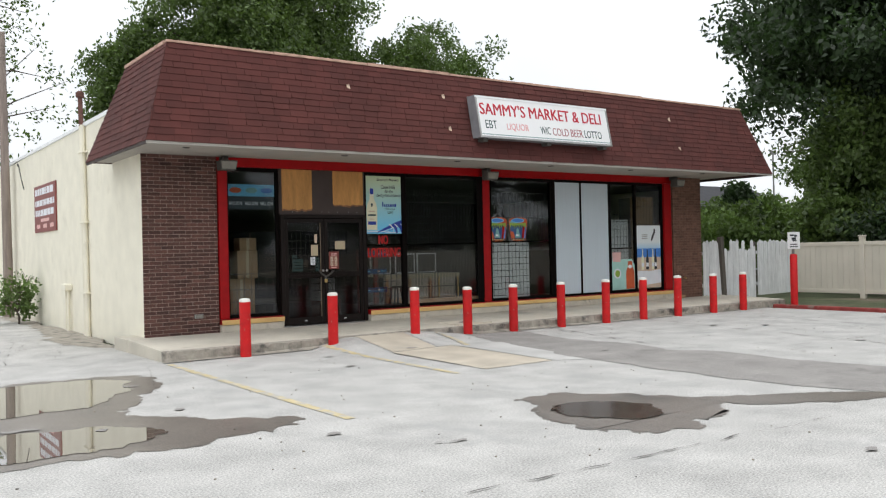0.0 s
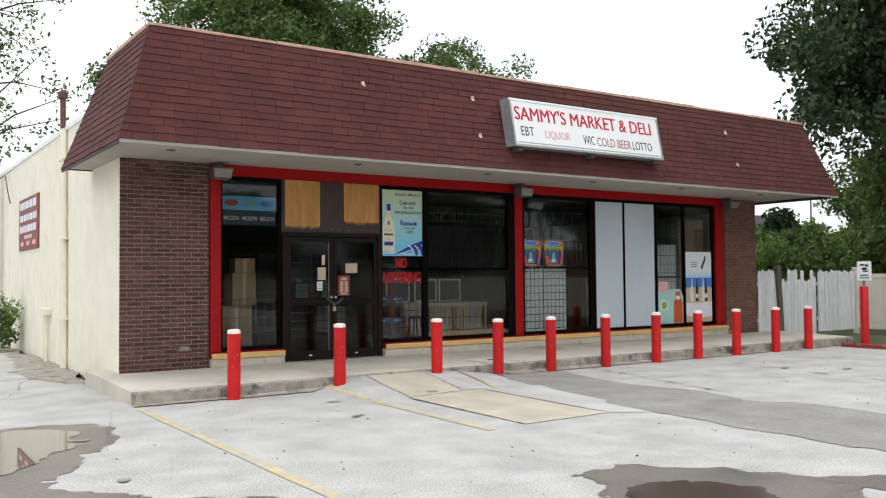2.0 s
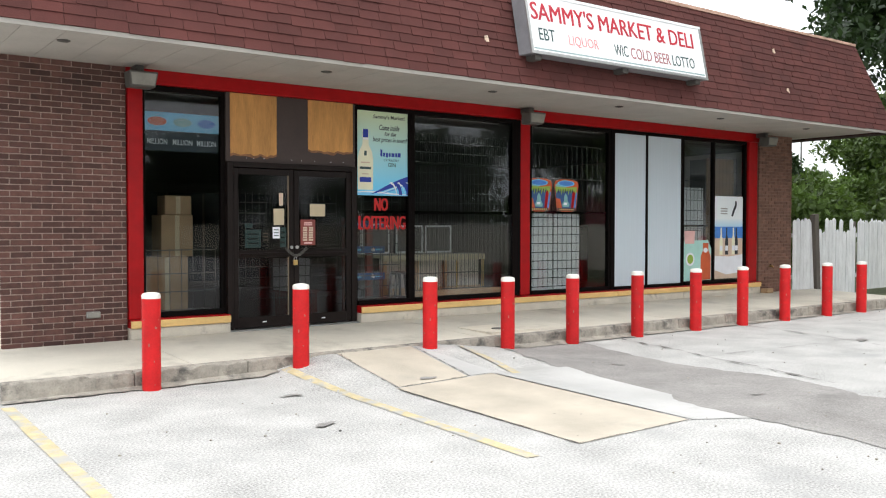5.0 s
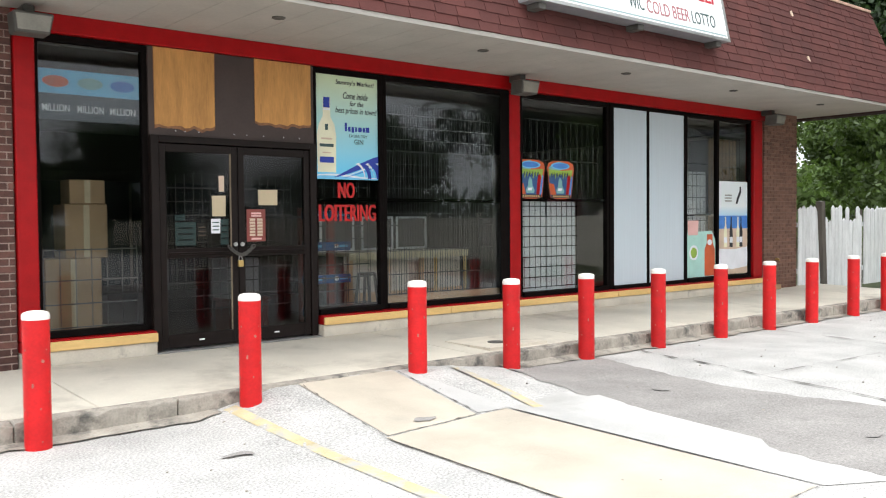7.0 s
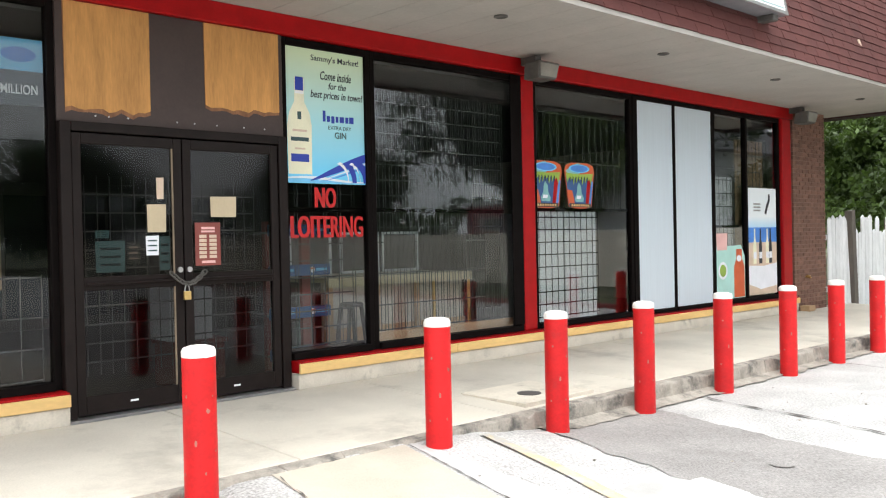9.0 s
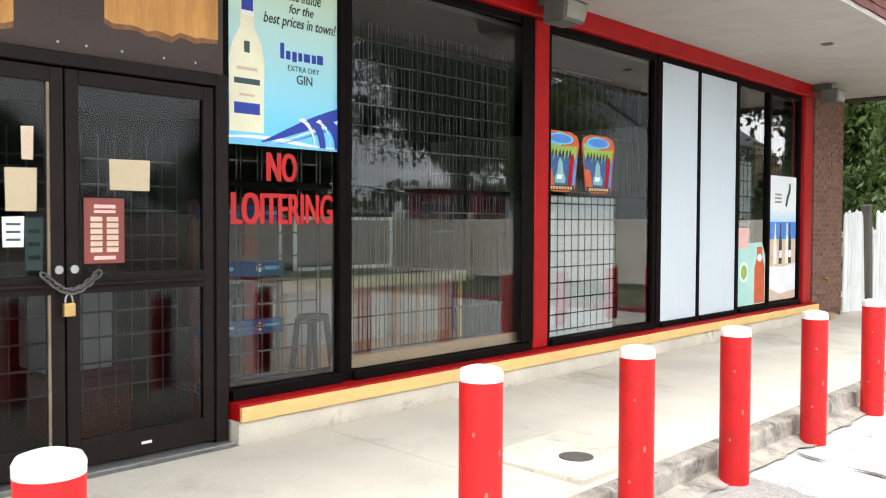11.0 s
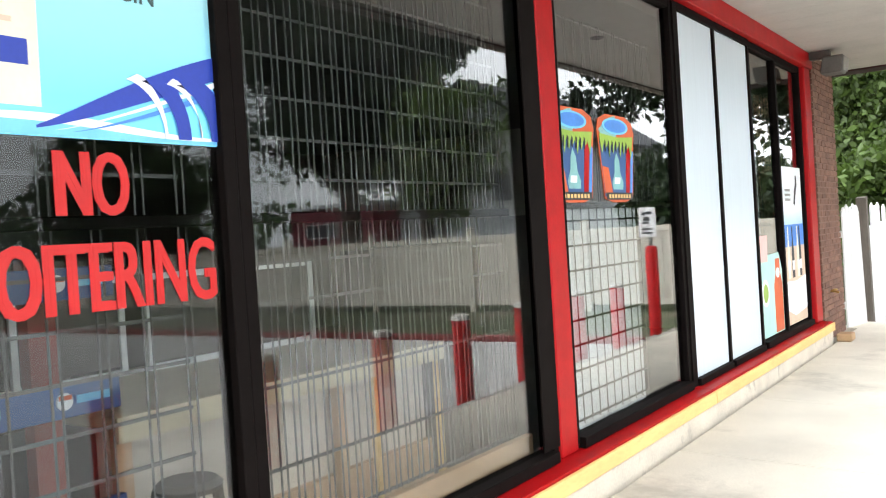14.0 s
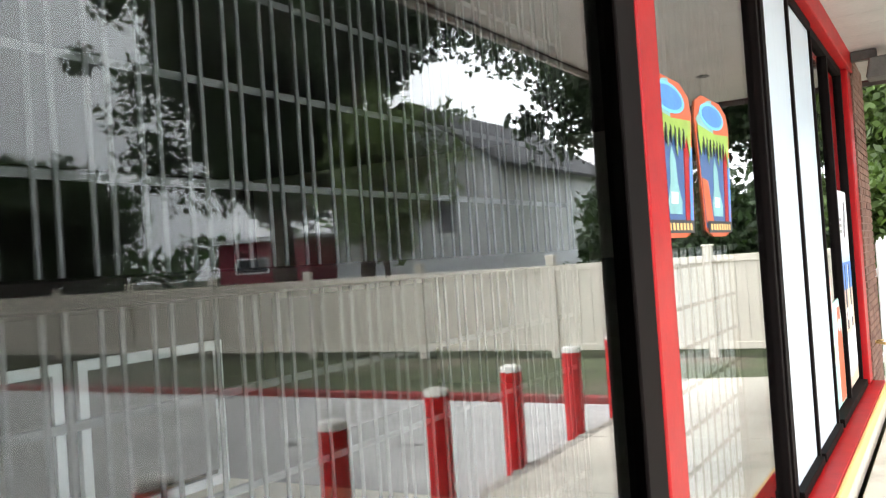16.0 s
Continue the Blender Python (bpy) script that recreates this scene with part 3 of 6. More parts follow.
# dark asphalt seams, small stains and scattered gravel
random.seed(11)
bm = bmesh.new()
for _ in range(420):
    x, y = random.uniform(-4, 19), random.uniform(2.5, 13.3)
    r = random.uniform(0.006, 0.016)
    m = Matrix.Translation((x, y, lot_z(x, y) + r * 0.4)) @ Matrix.Diagonal((1, random.uniform(0.6, 1), 0.6, 1))
    bmesh.ops.create_icosphere(bm, subdivisions=1, radius=r, matrix=m)
tagged(solid("loose_gravel", bm, "kerb", "small loose gravel scattered over the lot", "gravel"), kind="stuff")
for k in range(26):
    x, y = random.uniform(-3, 18.5), random.uniform(3, 12.8)
    rx, ry = random.uniform(0.05, 0.2), random.uniform(0.03, 0.09)
    overlay([(x + rx * math.cos(a), y + ry * math.sin(a)) for a in (i * math.pi / 4 for i in range(8))], 0.0145, "oil_stain", "strip", lot, "old grey oil spot", smooth=2, jitter=0.1)

# dirt along the side wall
overlay([(4.56, 29), (4.0, 28), (4.1, 23), (3.9, 20.5), (3.5, 18.8), (3.75, 17.6), (4.25, 16.5), (4.56, 16.4)], 0.004, "dirt_verge", "kerb", lot, "damp dirt and weeds along the wall", smooth=4, jitter=0.25)

# ---- sidewalk ----
walk_thing = thing("sidewalk", (12, 14.7, 0), "worn beige concrete sidewalk with a crumbling kerb", "sidewalk", kind="structure")
KX0, KX1, KY0 = 4.22, 20.6, 13.56


def walk_top(y):
    return 0.17 + 0.06 * ramp01(y, KY0, 15.6)


joints = [KX0, 6.0, 7.9, 9.75, 11.6, 13.5, 15.3, 17.1, 18.9, KX1]
for a, b in zip(joints, joints[1:]):
    bm = bx(a + 0.005, b - 0.005, KY0 + 0.13, 15.55, -0.05, 0.17, 0.006)
    for vtx in bm.verts:
        if vtx.co.z > 0.1:
            vtx.co.z += 0.06 * ramp01(vtx.co.y, KY0, 15.6)
    part("walk_slab", bm, "walk", walk_thing)
part("joint_bed", bx(KX0 + 0.01, KX1 - 0.01, KY0 + 0.14, 15.54, -0.05, 0.15), "kerb", walk_thing)
part("walk_slab", bx(KX0, 4.575, 15.56, 16.35, -0.05, 0.222, 0.006), "walk", walk_thing)
part("walk_slab", bx(19.95, KX1, 15.56, 15.75, -0.05, 0.222, 0.006), "walk", walk_thing)
for i in range(14):
    a, b = KX0 + i * (KX1 - KX0) / 14, KX0 + (i + 1) * (KX1 - KX0) / 14
    bm = bx(a + 0.003, b - 0.003, KY0, KY0 + 0.128, -0.05, 0.172, 0.014, seg=2)
    bmesh.ops.subdivide_edges(bm, edges=[e for e in bm.edges if abs(e.verts[0].co.x - e.verts[1].co.x) > 0.5], cuts=22)
    for vtx in bm.verts:
        nz = noise.noise(vtx.co * 5.3)
        if vtx.co.z > 0.12 and vtx.co.y < KY0 + 0.07:
            vtx.co.z -= max(0, nz) * 0.07 + max(0, noise.noise(vtx.co * 17)) * 0.03
            vtx.co.y += max(0, noise.noise(vtx.co * 4.1 + Vector((9, 0, 0)))) * 0.07 + 0.015 * noise.noise(vtx.co * 13)
    part("kerb_stone", bm, "kerb", walk_thing)
# square access cover set into the walk
part("cover_slab", bx(10.0, 10.85, 13.72, 14.45, 0.15, 0.206), "plinth", walk_thing, "pale square concrete cover")
part("drain_lid", lathe([(0.0001, 0.205), (0.10, 0.205), (0.10, 0.212), (0.085, 0.214), (0.0001, 0.210)], 10.36, 14.01, 20), "lamp_body", walk_thing, "round metal drain lid")

# red kerb and verge on the east side
red_kerb = thing("red_kerb", (19.75, 4, 0), "low red-painted kerb beside a grass verge", "kerb", kind="structure")
for i in range(12):
    y1 = 13.3 - i * 2.4
    part("kerb_stone", bx(19.64, 19.8, y1 - 2.395, y1, -0.05, 0.09, 0.015), "red_kerb", red_kerb)
bm = bmesh.new()
v = [bm.verts.new(p) for p in ((19.79, -60, 0.03), (60, -60, 0.03), (60, 60, 0.03), (20.62, 60, 0.03), (20.62, 13.3, 0.03), (19.79, 13.3, 0.03))]
bm.faces.new(v)
solid("verge", bm, "grass", "rough grass and dirt verge along the fence", "verge", "structure")

# ---- the store: shell ----
X0, X1, YB = 4.57, 19.93, 32.0
wall = thing("wall_west", (X0, 23, 0), "cream-painted block side wall with a sloping parapet", "wall", kind="structure")
part("wall_face", plate([(X0, FACE_Y + 0.03, -0.05), (X0, FACE_Y + 0.03, 4.5), (X0, 20, 4.52), (X0, 28.4, 4.45), (X0, YB, 4.42), (X0, YB, -0.05)], (0.25, 0, 0)), "stucco", wall)
part("coping", bx(X0 - 0.03, X0 + 0.28, 16.9, YB, 4.47, 4.56, 0.01), "white", wall, "white metal coping strip")
part("wall_face", bx(X1 - 0.25, X1, FACE_Y + 0.03, YB, -0.05, 4.45), "stucco", thing("wall_east", (X1, 23, 0), "cream-painted block wall", "wall", kind="structure"))
part("wall_face", bx(X0 + 0.25, X1 - 0.25, YB - 0.25, YB, -0.05, 4.45), "stucco", thing("wall_north", (12, YB, 0), "cream-painted block wall", "wall", kind="structure"))
# inner wall, floor and ceiling take colours darkened for indoor shade
part("interior_wall", bx(X0 + 0.25, X1 - 0.25, 24.0, 24.15, 0.2, 3.3), "interior", thing("wall_inner", (12, 24, 0.2), "plain wall at the back of the store, coloured dark for shade", "wall", kind="structure"))
part("floor_slab", bx(X0 + 0.25, X1 - 0.25, 15.86, 24.0, 0.0, 0.235), "int_floor", thing("floor", (12, 20, 0), "tiled store floor, coloured dark for shade", "floor", kind="structure"))
solid("ceiling", bx(X0 + 0.25, X1 - 0.25, 15.92, 24.0, 3.24, 3.30), "int_ceiling", "suspended store ceiling, coloured dark for shade", "ceiling", "structure")
solid("roof_deck", bx(X0 + 0.25, X1 - 0.25, 15.9, YB - 0.25, 4.2, 4.3), "roof_dark", "flat dark roof deck", "roof", "structure")


def brick_pier(name, x0, x1, label, face_mat, rest_mat, z0=0.2, z1=3.5, seed=1, split=True):
    pier = thing(name, ((x0 + x1) / 2, FACE_Y, z0), label, "brick pier", kind="structure")
    part("mortar_bed", bx(x0 + 0.004, x1 - 0.004, FACE_Y + 0.012, 15.95, z0, z1), "mortar" if split else "mortar_far", pier)
    rnd = random.Random(seed)
    ch, gap = 0.0687, 0.012
    n_c = int((z1 - z0) / ch)
    rest = bmesh.new()
    shared = {}
    count = 0
    for c in range(n_c):
        z = z0 + c * ch
        x = x0 - (0.111 if c % 2 else 0.0)
        while x < x1 - 0.02:
            a, b = max(x, x0), min(x + 0.210, x1)
            if b - a > 0.03:
                jut = rnd.uniform(-0.002, 0.002)
                if split and count < 300:
                    key = (round(b - a, 3),)
                    if key not in shared:
                        t = bx(-(b - a) / 2, (b - a) / 2, 0, 0.03, 0, ch - gap, 0.003)
                        me = bpy.data.meshes.new("brick")
                        t.to_mesh(me)
                        t.free()
                        me.materials.append(M[face_mat])
                        shared[key] = me
                    ob = new("brick", shared[key])
                    ob.parent = pier
                    ob.location = Vector(((a + b) / 2, FACE_Y + jut, z)) - WHERE[pier]
                    count += 1
                else:
                    bx(a, b, FACE_Y + jut, FACE_Y + 0.03, z, z + ch - gap, 0, rest)
            x += 0.210 + gap
    if len(rest.verts):
        tagged(part("brick_courses", rest, rest_mat, pier), kind="stuff")
    else:
        rest.free()
    return pier


# ---- mansard roof ----
EY, EZ, TY, TZ = 13.74, 3.47, 14.28, 5.19
EXL, EXR, TXL, TXR = 4.08, 20.42, 4.62, 19.82
BACK_E, BACK_T = 17.55, 16.65
mansard = thing("mansard_roof", (12.2, 15, EZ), "dark red-brown shingled mansard roof over the storefront", "roof", kind="structure")
bm = bmesh.new()
ring = [(EXL, BACK_E, EZ), (EXL, EY, EZ), (EXR, EY, EZ), (EXR, BACK_E, EZ), (TXL, BACK_T, TZ), (TXL, TY, TZ), (TXR, TY, TZ), (TXR, BACK_T, TZ)]
v = [bm.verts.new(p) for p in ring]
for q in ((0, 1, 5, 4), (1, 2, 6, 5), (2, 3, 7, 6), (0, 4, 7, 3), (4, 5, 6, 7)):
    bm.faces.new([v[i] for i in q])
bmesh.ops.recalc_face_normals(bm, faces=bm.faces)
part("roof_sheathing", bm, "shingle_dark", mansard)


def shingle_face(corners, n_courses, tab, part_limit, seed):
    """Courses of tabs on a sloping face: corners are eave left, eave right, top right, top left, seen from outside."""
    el, er, tr, tl = (Vector(c) for c in corners)
    nrm = (er - el).cross(tl - el).normalized()
    rnd = random.Random(seed)
    verts, faces = [], []
    made = 0
    shared = {}
    for c in range(n_courses):
        s0, s1 = c / n_courses, min(1.0, (c + 1.12) / n_courses)
        a0, b0 = el.lerp(tl, s0), er.lerp(tr, s0)
        a1, b1 = el.lerp(tl, s1), er.lerp(tr, s1)
        length = (b0 - a0).length
        along = (b0 - a0).normalized()
        up = (a1 - a0) - along * (a1 - a0).dot(along)
        x = -rnd.uniform(0, tab)
        while x < length:
            wdt = tab * rnd.uniform(0.9, 1.12)
            p, q = max(0, x), min(length, x + wdt - 0.006)
            if q - p > 0.03:
                drop = rnd.uniform(-0.008, 0.006)
                lift = rnd.uniform(0.011, 0.018)
                o0 = a0 + along * p + up.normalized() * drop
                # clip the hips
                lo_p, lo_q = p, q
                hi_p = max(p, (a1 - a0).dot(along))
                hi_q = min(q, length - (b0 - b1).dot(along))
                if hi_q - hi_p < 0.01:
                    hi_p = hi_q = min(max((hi_p + hi_q) / 2, p), q)
                w0, w1 = a0 + along * lo_p + up.normalized() * drop, a0 + along * lo_q + up.normalized() * drop
                t0, t1 = a0 + along * hi_p + up, a0 + along * hi_q + up
                vs = [w0 + nrm * 0.002, w1 + nrm * 0.002, w1 + nrm * lift, w0 + nrm * lift, t0 + nrm * 0.003, t1 + nrm * 0.003]
                fs = [(0, 1, 2, 3), (3, 2, 5, 4), (0, 3, 4), (1, 5, 2)]
                if made < part_limit:
                    me = bpy.data.meshes.new("shingle")
                    org = w0
                    me.from_pydata([tuple(k - org) for k in vs], [], fs)
                    me.materials.append(M["shingle"])
                    ob = new("shingle", me)
                    ob.parent = mansard
                    ob.location = org - WHERE[mansard]
                    made += 1
                else:
                    base = len(verts)
                    verts += [tuple(k) for k in vs]
                    faces += [tuple(base + i for i in f) for f in fs]
            x += wdt
    me = bpy.data.meshes.new("shingle_courses")
    me.from_pydata(verts, [], faces)
    tagged(finish("shingle_courses", me, "shingle_rest", mansard), kind="stuff")


part("eave_board", bx(EXL + 0.005, EXR - 0.005, EY + 0.004, EY + 0.03, EZ - 0.045, EZ), "soffit", mansard)
part("eave_board", bx(EXL + 0.004, EXL + 0.03, EY + 0.03, BACK_E, EZ - 0.045, EZ), "brown", mansard)
part("eave_board", bx(EXR - 0.03, EXR - 0.004, EY + 0.03, BACK_E, EZ - 0.045, EZ), "brown", mansard)
for i in range(8):
    a, b = TXL - 0.02 + i * (TXR - TXL + 0.04) / 8, TXL - 0.02 + (i + 1) * (TXR - TXL + 0.04) / 8
    part("ridge_cap", bx(a, b - 0.012, TY - 0.03, TY + 0.10, TZ - 0.015, TZ + 0.025 + 0.008 * (i % 3), 0.005), "fascia", mansard, "weathered pinkish metal ridge cap")
part("ridge_cap", bx(TXL - 0.035, TXL + 0.1, TY + 0.1, BACK_T, TZ - 0.03, TZ + 0.03, 0.006), "fascia", mansard)
part("ridge_cap", bx(TXR - 0.1, TXR + 0.035, TY + 0.1, BACK_T, TZ - 0.03, TZ + 0.03, 0.006), "fascia", mansard)

soffit = thing("soffit", (12, 14.7, 3.49), "off-white boarded soffit with small round downlights", "soffit", kind="structure")
n_s = 40
for i in range(n_s):
    a, b = EXL + 0.03 + i * (EXR - EXL - 0.06) / n_s, EXL + 0.03 + (i + 1) * (EXR - EXL - 0.06) / n_s
    part("soffit_board", bx(a, b - 0.004, EY + 0.03, FACE_Y + 0.02, 3.49, 3.51), "soffit", soffit)
part("soffit_board", bx(EXL + 0.03, X0 - 0.002, FACE_Y + 0.02, BACK_E, 3.49, 3.51), "soffit", soffit)
part("soffit_board", bx(X1 + 0.002, EXR - 0.03, FACE_Y + 0.02, BACK_E, 3.49, 3.51), "soffit", soffit)
for x in (5.0, 8.05, 10.7, 13.3, 15.9, 18.6):
    dl = part("downlight", lathe([(0.038, 3.49), (0.066, 3.49), (0.066, 3.481), (0.058, 3.478), (0.038, 3.487)], x, 14.56, 20), "lamp_body", soffit, "small round recessed downlight", True)

# ---- storefront ----
brick_pier("brick_pier_west", X0, 5.95, "dark brown brick pier with pale mortar joints", "brick", "brick_rest", seed=3)
brick_pier("brick_pier_east", 18.76, X1, "reddish brown brick pier beside the last window", "brick_far", "brick_far", seed=4, split=False)
beam = thing("red_beam", (12, FACE_Y, 3.27), "red-painted beam above the shop windows", "beam", kind="structure")
part("beam_face", bx(5.95, 18.76, FACE_Y - 0.01, 15.84, 3.315, 3.489, 0.006), "red", beam)


def red_column(x0, x1, z0=0.456, y0=FACE_Y - 0.04):
    col = thing("red_column", ((x0 + x1) / 2, FACE_Y, z0), "glossy red-painted storefront column", "column", "storefront columns", "structure")
    part("column_face", bx(x0, x1, y0, 15.80, z0, 3.313, 0.012, seg=2), "red", col)


red_column(5.96, 6.14)
red_column(12.265, 12.47, y0=15.735)
red_column(18.42, 18.71, y0=15.70)


def window(name, x0, x1, label, z0=0.457, z1=3.312, mull=(), rail=None):
    w = thing(name, ((x0 + x1) / 2, GLASS_Y, z0), label, "window", "shop windows", "structure")
    fw = 0.055
    for a, b, c, d in ((x0, x0 + fw, z0, z1), (x1 - fw, x1, z0, z1), (x0 + fw, x1 - fw, z0, z0 + 0.06), (x0 + fw, x1 - fw, z1 - 0.065, z1)):
        front = 15.715 if c == z0 and d < 1 else GLASS_Y - 0.018
        part("window_frame", bx(a, b, front, GLASS_Y + 0.07, c, d, 0.004), "black", w)
    for x in mull:
        part("mullion", bx(x - 0.03, x + 0.03, GLASS_Y - 0.02, GLASS_Y + 0.06, z0 + fw, z1 - 0.065, 0.004), "black", w)
    edges = [x0 + fw] + list(mull) + [x1 - fw]
    for a, b in zip(edges, edges[1:]):
        g = part("pane", bx(a, b, PANE_Y - 0.003, PANE_Y + 0.003, z0 + fw, z1 - fw), "glass", w)
        g.visible_shadow = False
    return w


window("window_1", 6.14, 7.22, "tall dark shop window with a lottery banner inside")
window("window_2", 9.14, 10.13, "tall shop window with a gin poster and red lettering")
window("window_3", 10.13, 12.265, "large dark shop window with security bars inside")
window("window_4", 12.47, 14.40, "large shop window before white shelf backs")
window("window_5", 16.38, 18.42, "tall shop window with drink posters inside", mull=(17.35,))
solid("window_mullion", bx(12.09, 12.264, GLASS_Y - 0.030, GLASS_Y - 0.0185, 0.53, 3.31, 0.003), "black", "dark bronze storefront mullion", "mullion", "structure")

# white panels filling two bays
panels = thing("white_panel_window", (15.4, GLASS_Y, 0.46), "shop window filled with two tall bluish white panels", "window panel", kind="structure")
for a, b in ((14.40, 14.5), (15.33, 15.385), (16.335, 16.38)):
    part("window_frame", bx(a, b, GLASS_Y - 0.03, GLASS_Y + 0.06, 0.457, 3.312, 0.004), "black", panels)
for a, b in ((14.5, 15.33), (15.385, 16.335)):
    part("panel", bx(a, b, GLASS_Y - 0.012, GLASS_Y + 0.01, 0.51, 3.25), "white_panel", panels, "tall bluish white sheet")
    part("window_frame", bx(a, b, 15.715, GLASS_Y + 0.06, 0.457, 0.51, 0.004), "black", panels)
    part("window_frame", bx(a, b, GLASS_Y - 0.03, GLASS_Y + 0.06, 3.25, 3.312), "black", panels)


def sill_run(x0, x1, cuts):
    s = thing("sill", ((x0 + x1) / 2, 15.62, 0.2), "yellow-fronted red-topped sill on a pale concrete plinth", "sill", "window sills", "structure")
    part("plinth", bx(x0, x1, 15.60, 15.86, 0.15, 0.352, 0.008), "plinth", s)
    marks = [x0] + cuts + [x1]
    for a, b in zip(marks, marks[1:]):
        part("sill_board", bx(a + 0.002, b - 0.002, 15.575, 15.60, 0.352, 0.440, 0.004), "yellow", s, "worn yellow front board")
        part("sill_top", bx(a + 0.001, b - 0.001, 15.602, 15.86, 0.354, 0.455, 0.004), "red", s, "red-painted sill top")
    return s


sill_run(5.96, 7.22, [])
sill_run(9.16, 18.70, [11.05, 14.4])
solid("wood_block", bx(18.64, 18.86, 15.40, 15.56, 0.226, 0.315, 0.01), "cardboard", "weathered offcut of yellow timber against the sill", "wood block")

# panel above the doors
head = thing("door_header_panel", (8.17, GLASS_Y, 2.43), "brown-painted panel with two bare plywood patches", "panel", kind="structure")
part("panel_board", bx(7.22, 9.14, GLASS_Y - 0.04, GLASS_Y + 0.06, 2.42, 3.312, 0.003), "brown", head)
for a, b, c in ((7.28, 7.93, 2.52), (8.40, 9.10, 2.62)):
    n = 14
    low = [(a + (b - a) * i / n, c + 0.03 * noise.noise((i * 0.6, a, 1)) + 0.02 * abs(i / n - 0.5)) for i in range(n + 1)]
    lower = [(x, z - 0.03 - 0.02 * noise.noise((x * 6, 2, 0))) for x, z in low]
    part("paint_edge", flat_xz(lower + [(b + 0.008, 3.306), (a - 0.008, 3.306)], GLASS_Y - 0.043, 0.004), "ply_edge", head, "smudged brown paint edge")
    part("plywood_patch", flat_xz(low + [(b, 3.308), (a, 3.308)], GLASS_Y - 0.047, 0.006), "ply", head, "bare orange-brown plywood patch")
for x in (7.5, 7.75, 8.15, 8.5, 8.75, 8.95, 7.6, 8.3):
    part("screw_head", tube((x, GLASS_Y - 0.046, 2.475), (x, GLASS_Y - 0.04, 2.475), 0.007, n=8), "steel", head)

# doors
door = thing("door_1", (8.18, GLASS_Y, 0.24), "chained dark bronze double glass doors, closed", "door", kind="structure")
for a, b, c, d in ((7.22, 7.30, 0.235, 2.42), (9.06, 9.14, 0.235, 2.42), (7.30, 9.06, 2.35, 2.42)):
    part("door_frame", bx(a, b, GLASS_Y - 0.09, GLASS_Y + 0.08, c, d, 0.005), "door", door)
part("threshold", bx(7.22, 9.14, GLASS_Y - 0.16, GLASS_Y + 0.1, 0.2, 0.236, 0.004), "steel", door, "worn metal threshold")
for k, (a, b) in enumerate(((7.305, 8.165), (8.175, 9.055))):
    leaf = part("door_leaf", bx(a, a + 0.07, GLASS_Y - 0.07, GLASS_Y - 0.02, 0.25, 2.34, 0.005), "door", door, "narrow dark door stile")
    part("stile", bx(b - 0.07, b, GLASS_Y - 0.07, GLASS_Y - 0.02, 0.25, 2.34, 0.005), "door", leaf)
    for z0, z1 in ((0.25, 0.39), (1.17, 1.27), (2.26, 2.34)):
        part("rail", bx(a + 0.07, b - 0.07, GLASS_Y - 0.068, GLASS_Y - 0.022, z0, z1, 0.004), "door", leaf)
    for z0, z1 in ((0.39, 1.17), (1.27, 2.26)):
        g = part("pane", bx(a + 0.07, b - 0.07, GLASS_Y - 0.05, GLASS_Y - 0.044, z0, z1), "door_glass", leaf)
        g.visible_shadow = False
    if k == 0:
        for z0, z1 in ((0.39, 1.17), (1.27, 2.26)):
            part("weather_strip", bx(b - 0.084, b - 0.070, GLASS_Y - 0.062, GLASS_Y - 0.052, z0, z1), "edge_tan", leaf, "thin tan edge strip")
    hx = b - 0.035 if k == 0 else a + 0.035
    part("lock_cylinder", tube((hx, GLASS_Y - 0.085, 1.30), (hx, GLASS_Y - 0.068, 1.30), 0.022, n=16), "steel", leaf, "round steel lock cylinder")
    part("push_bar", tube((a + 0.08, GLASS_Y - 0.10, 1.22), (b - 0.08, GLASS_Y - 0.10, 1.22), 0.012, n=10), "door", leaf)
    part("kick_label", bx((a + b) / 2 - 0.03, (a + b) / 2 + 0.03, GLASS_Y - 0.073, GLASS_Y - 0.07, 0.31, 0.325), "white", leaf, "small white label")

chain = thing("door_chain", (8.17, GLASS_Y - 0.1, 1.05), "steel chain with a brass padlock round the door bars", "chain")


def link(cx, cy, cz, ang, roll):
    bm = bmesh.new()
    n, k = 12, 6
    rings = []
    rot = Matrix.Rotation(ang, 3, "Y") @ Matrix.Rotation(roll, 3, "X")
    for i in range(n):
        t = 2 * math.pi * i / n
        cxl, czl = 0.030 * math.cos(t), 0.017 * math.sin(t)
        d = Vector((math.cos(t), 0, math.sin(t)))
        rings.append([bm.verts.new(Vector((cx, cy, cz)) + rot @ (Vector((cxl, 0, czl)) + d * 0.006 * math.cos(s) + Vector((0, 0.006 * math.sin(s), 0)))) for s in (2 * math.pi * j / k for j in range(k))])
    for i in range(n):
        for j in range(k):
            bm.faces.new((rings[i][j], rings[(i + 1) % n][j], rings[(i + 1) % n][(j + 1) % k], rings[i][(j + 1) % k]))
    return bm


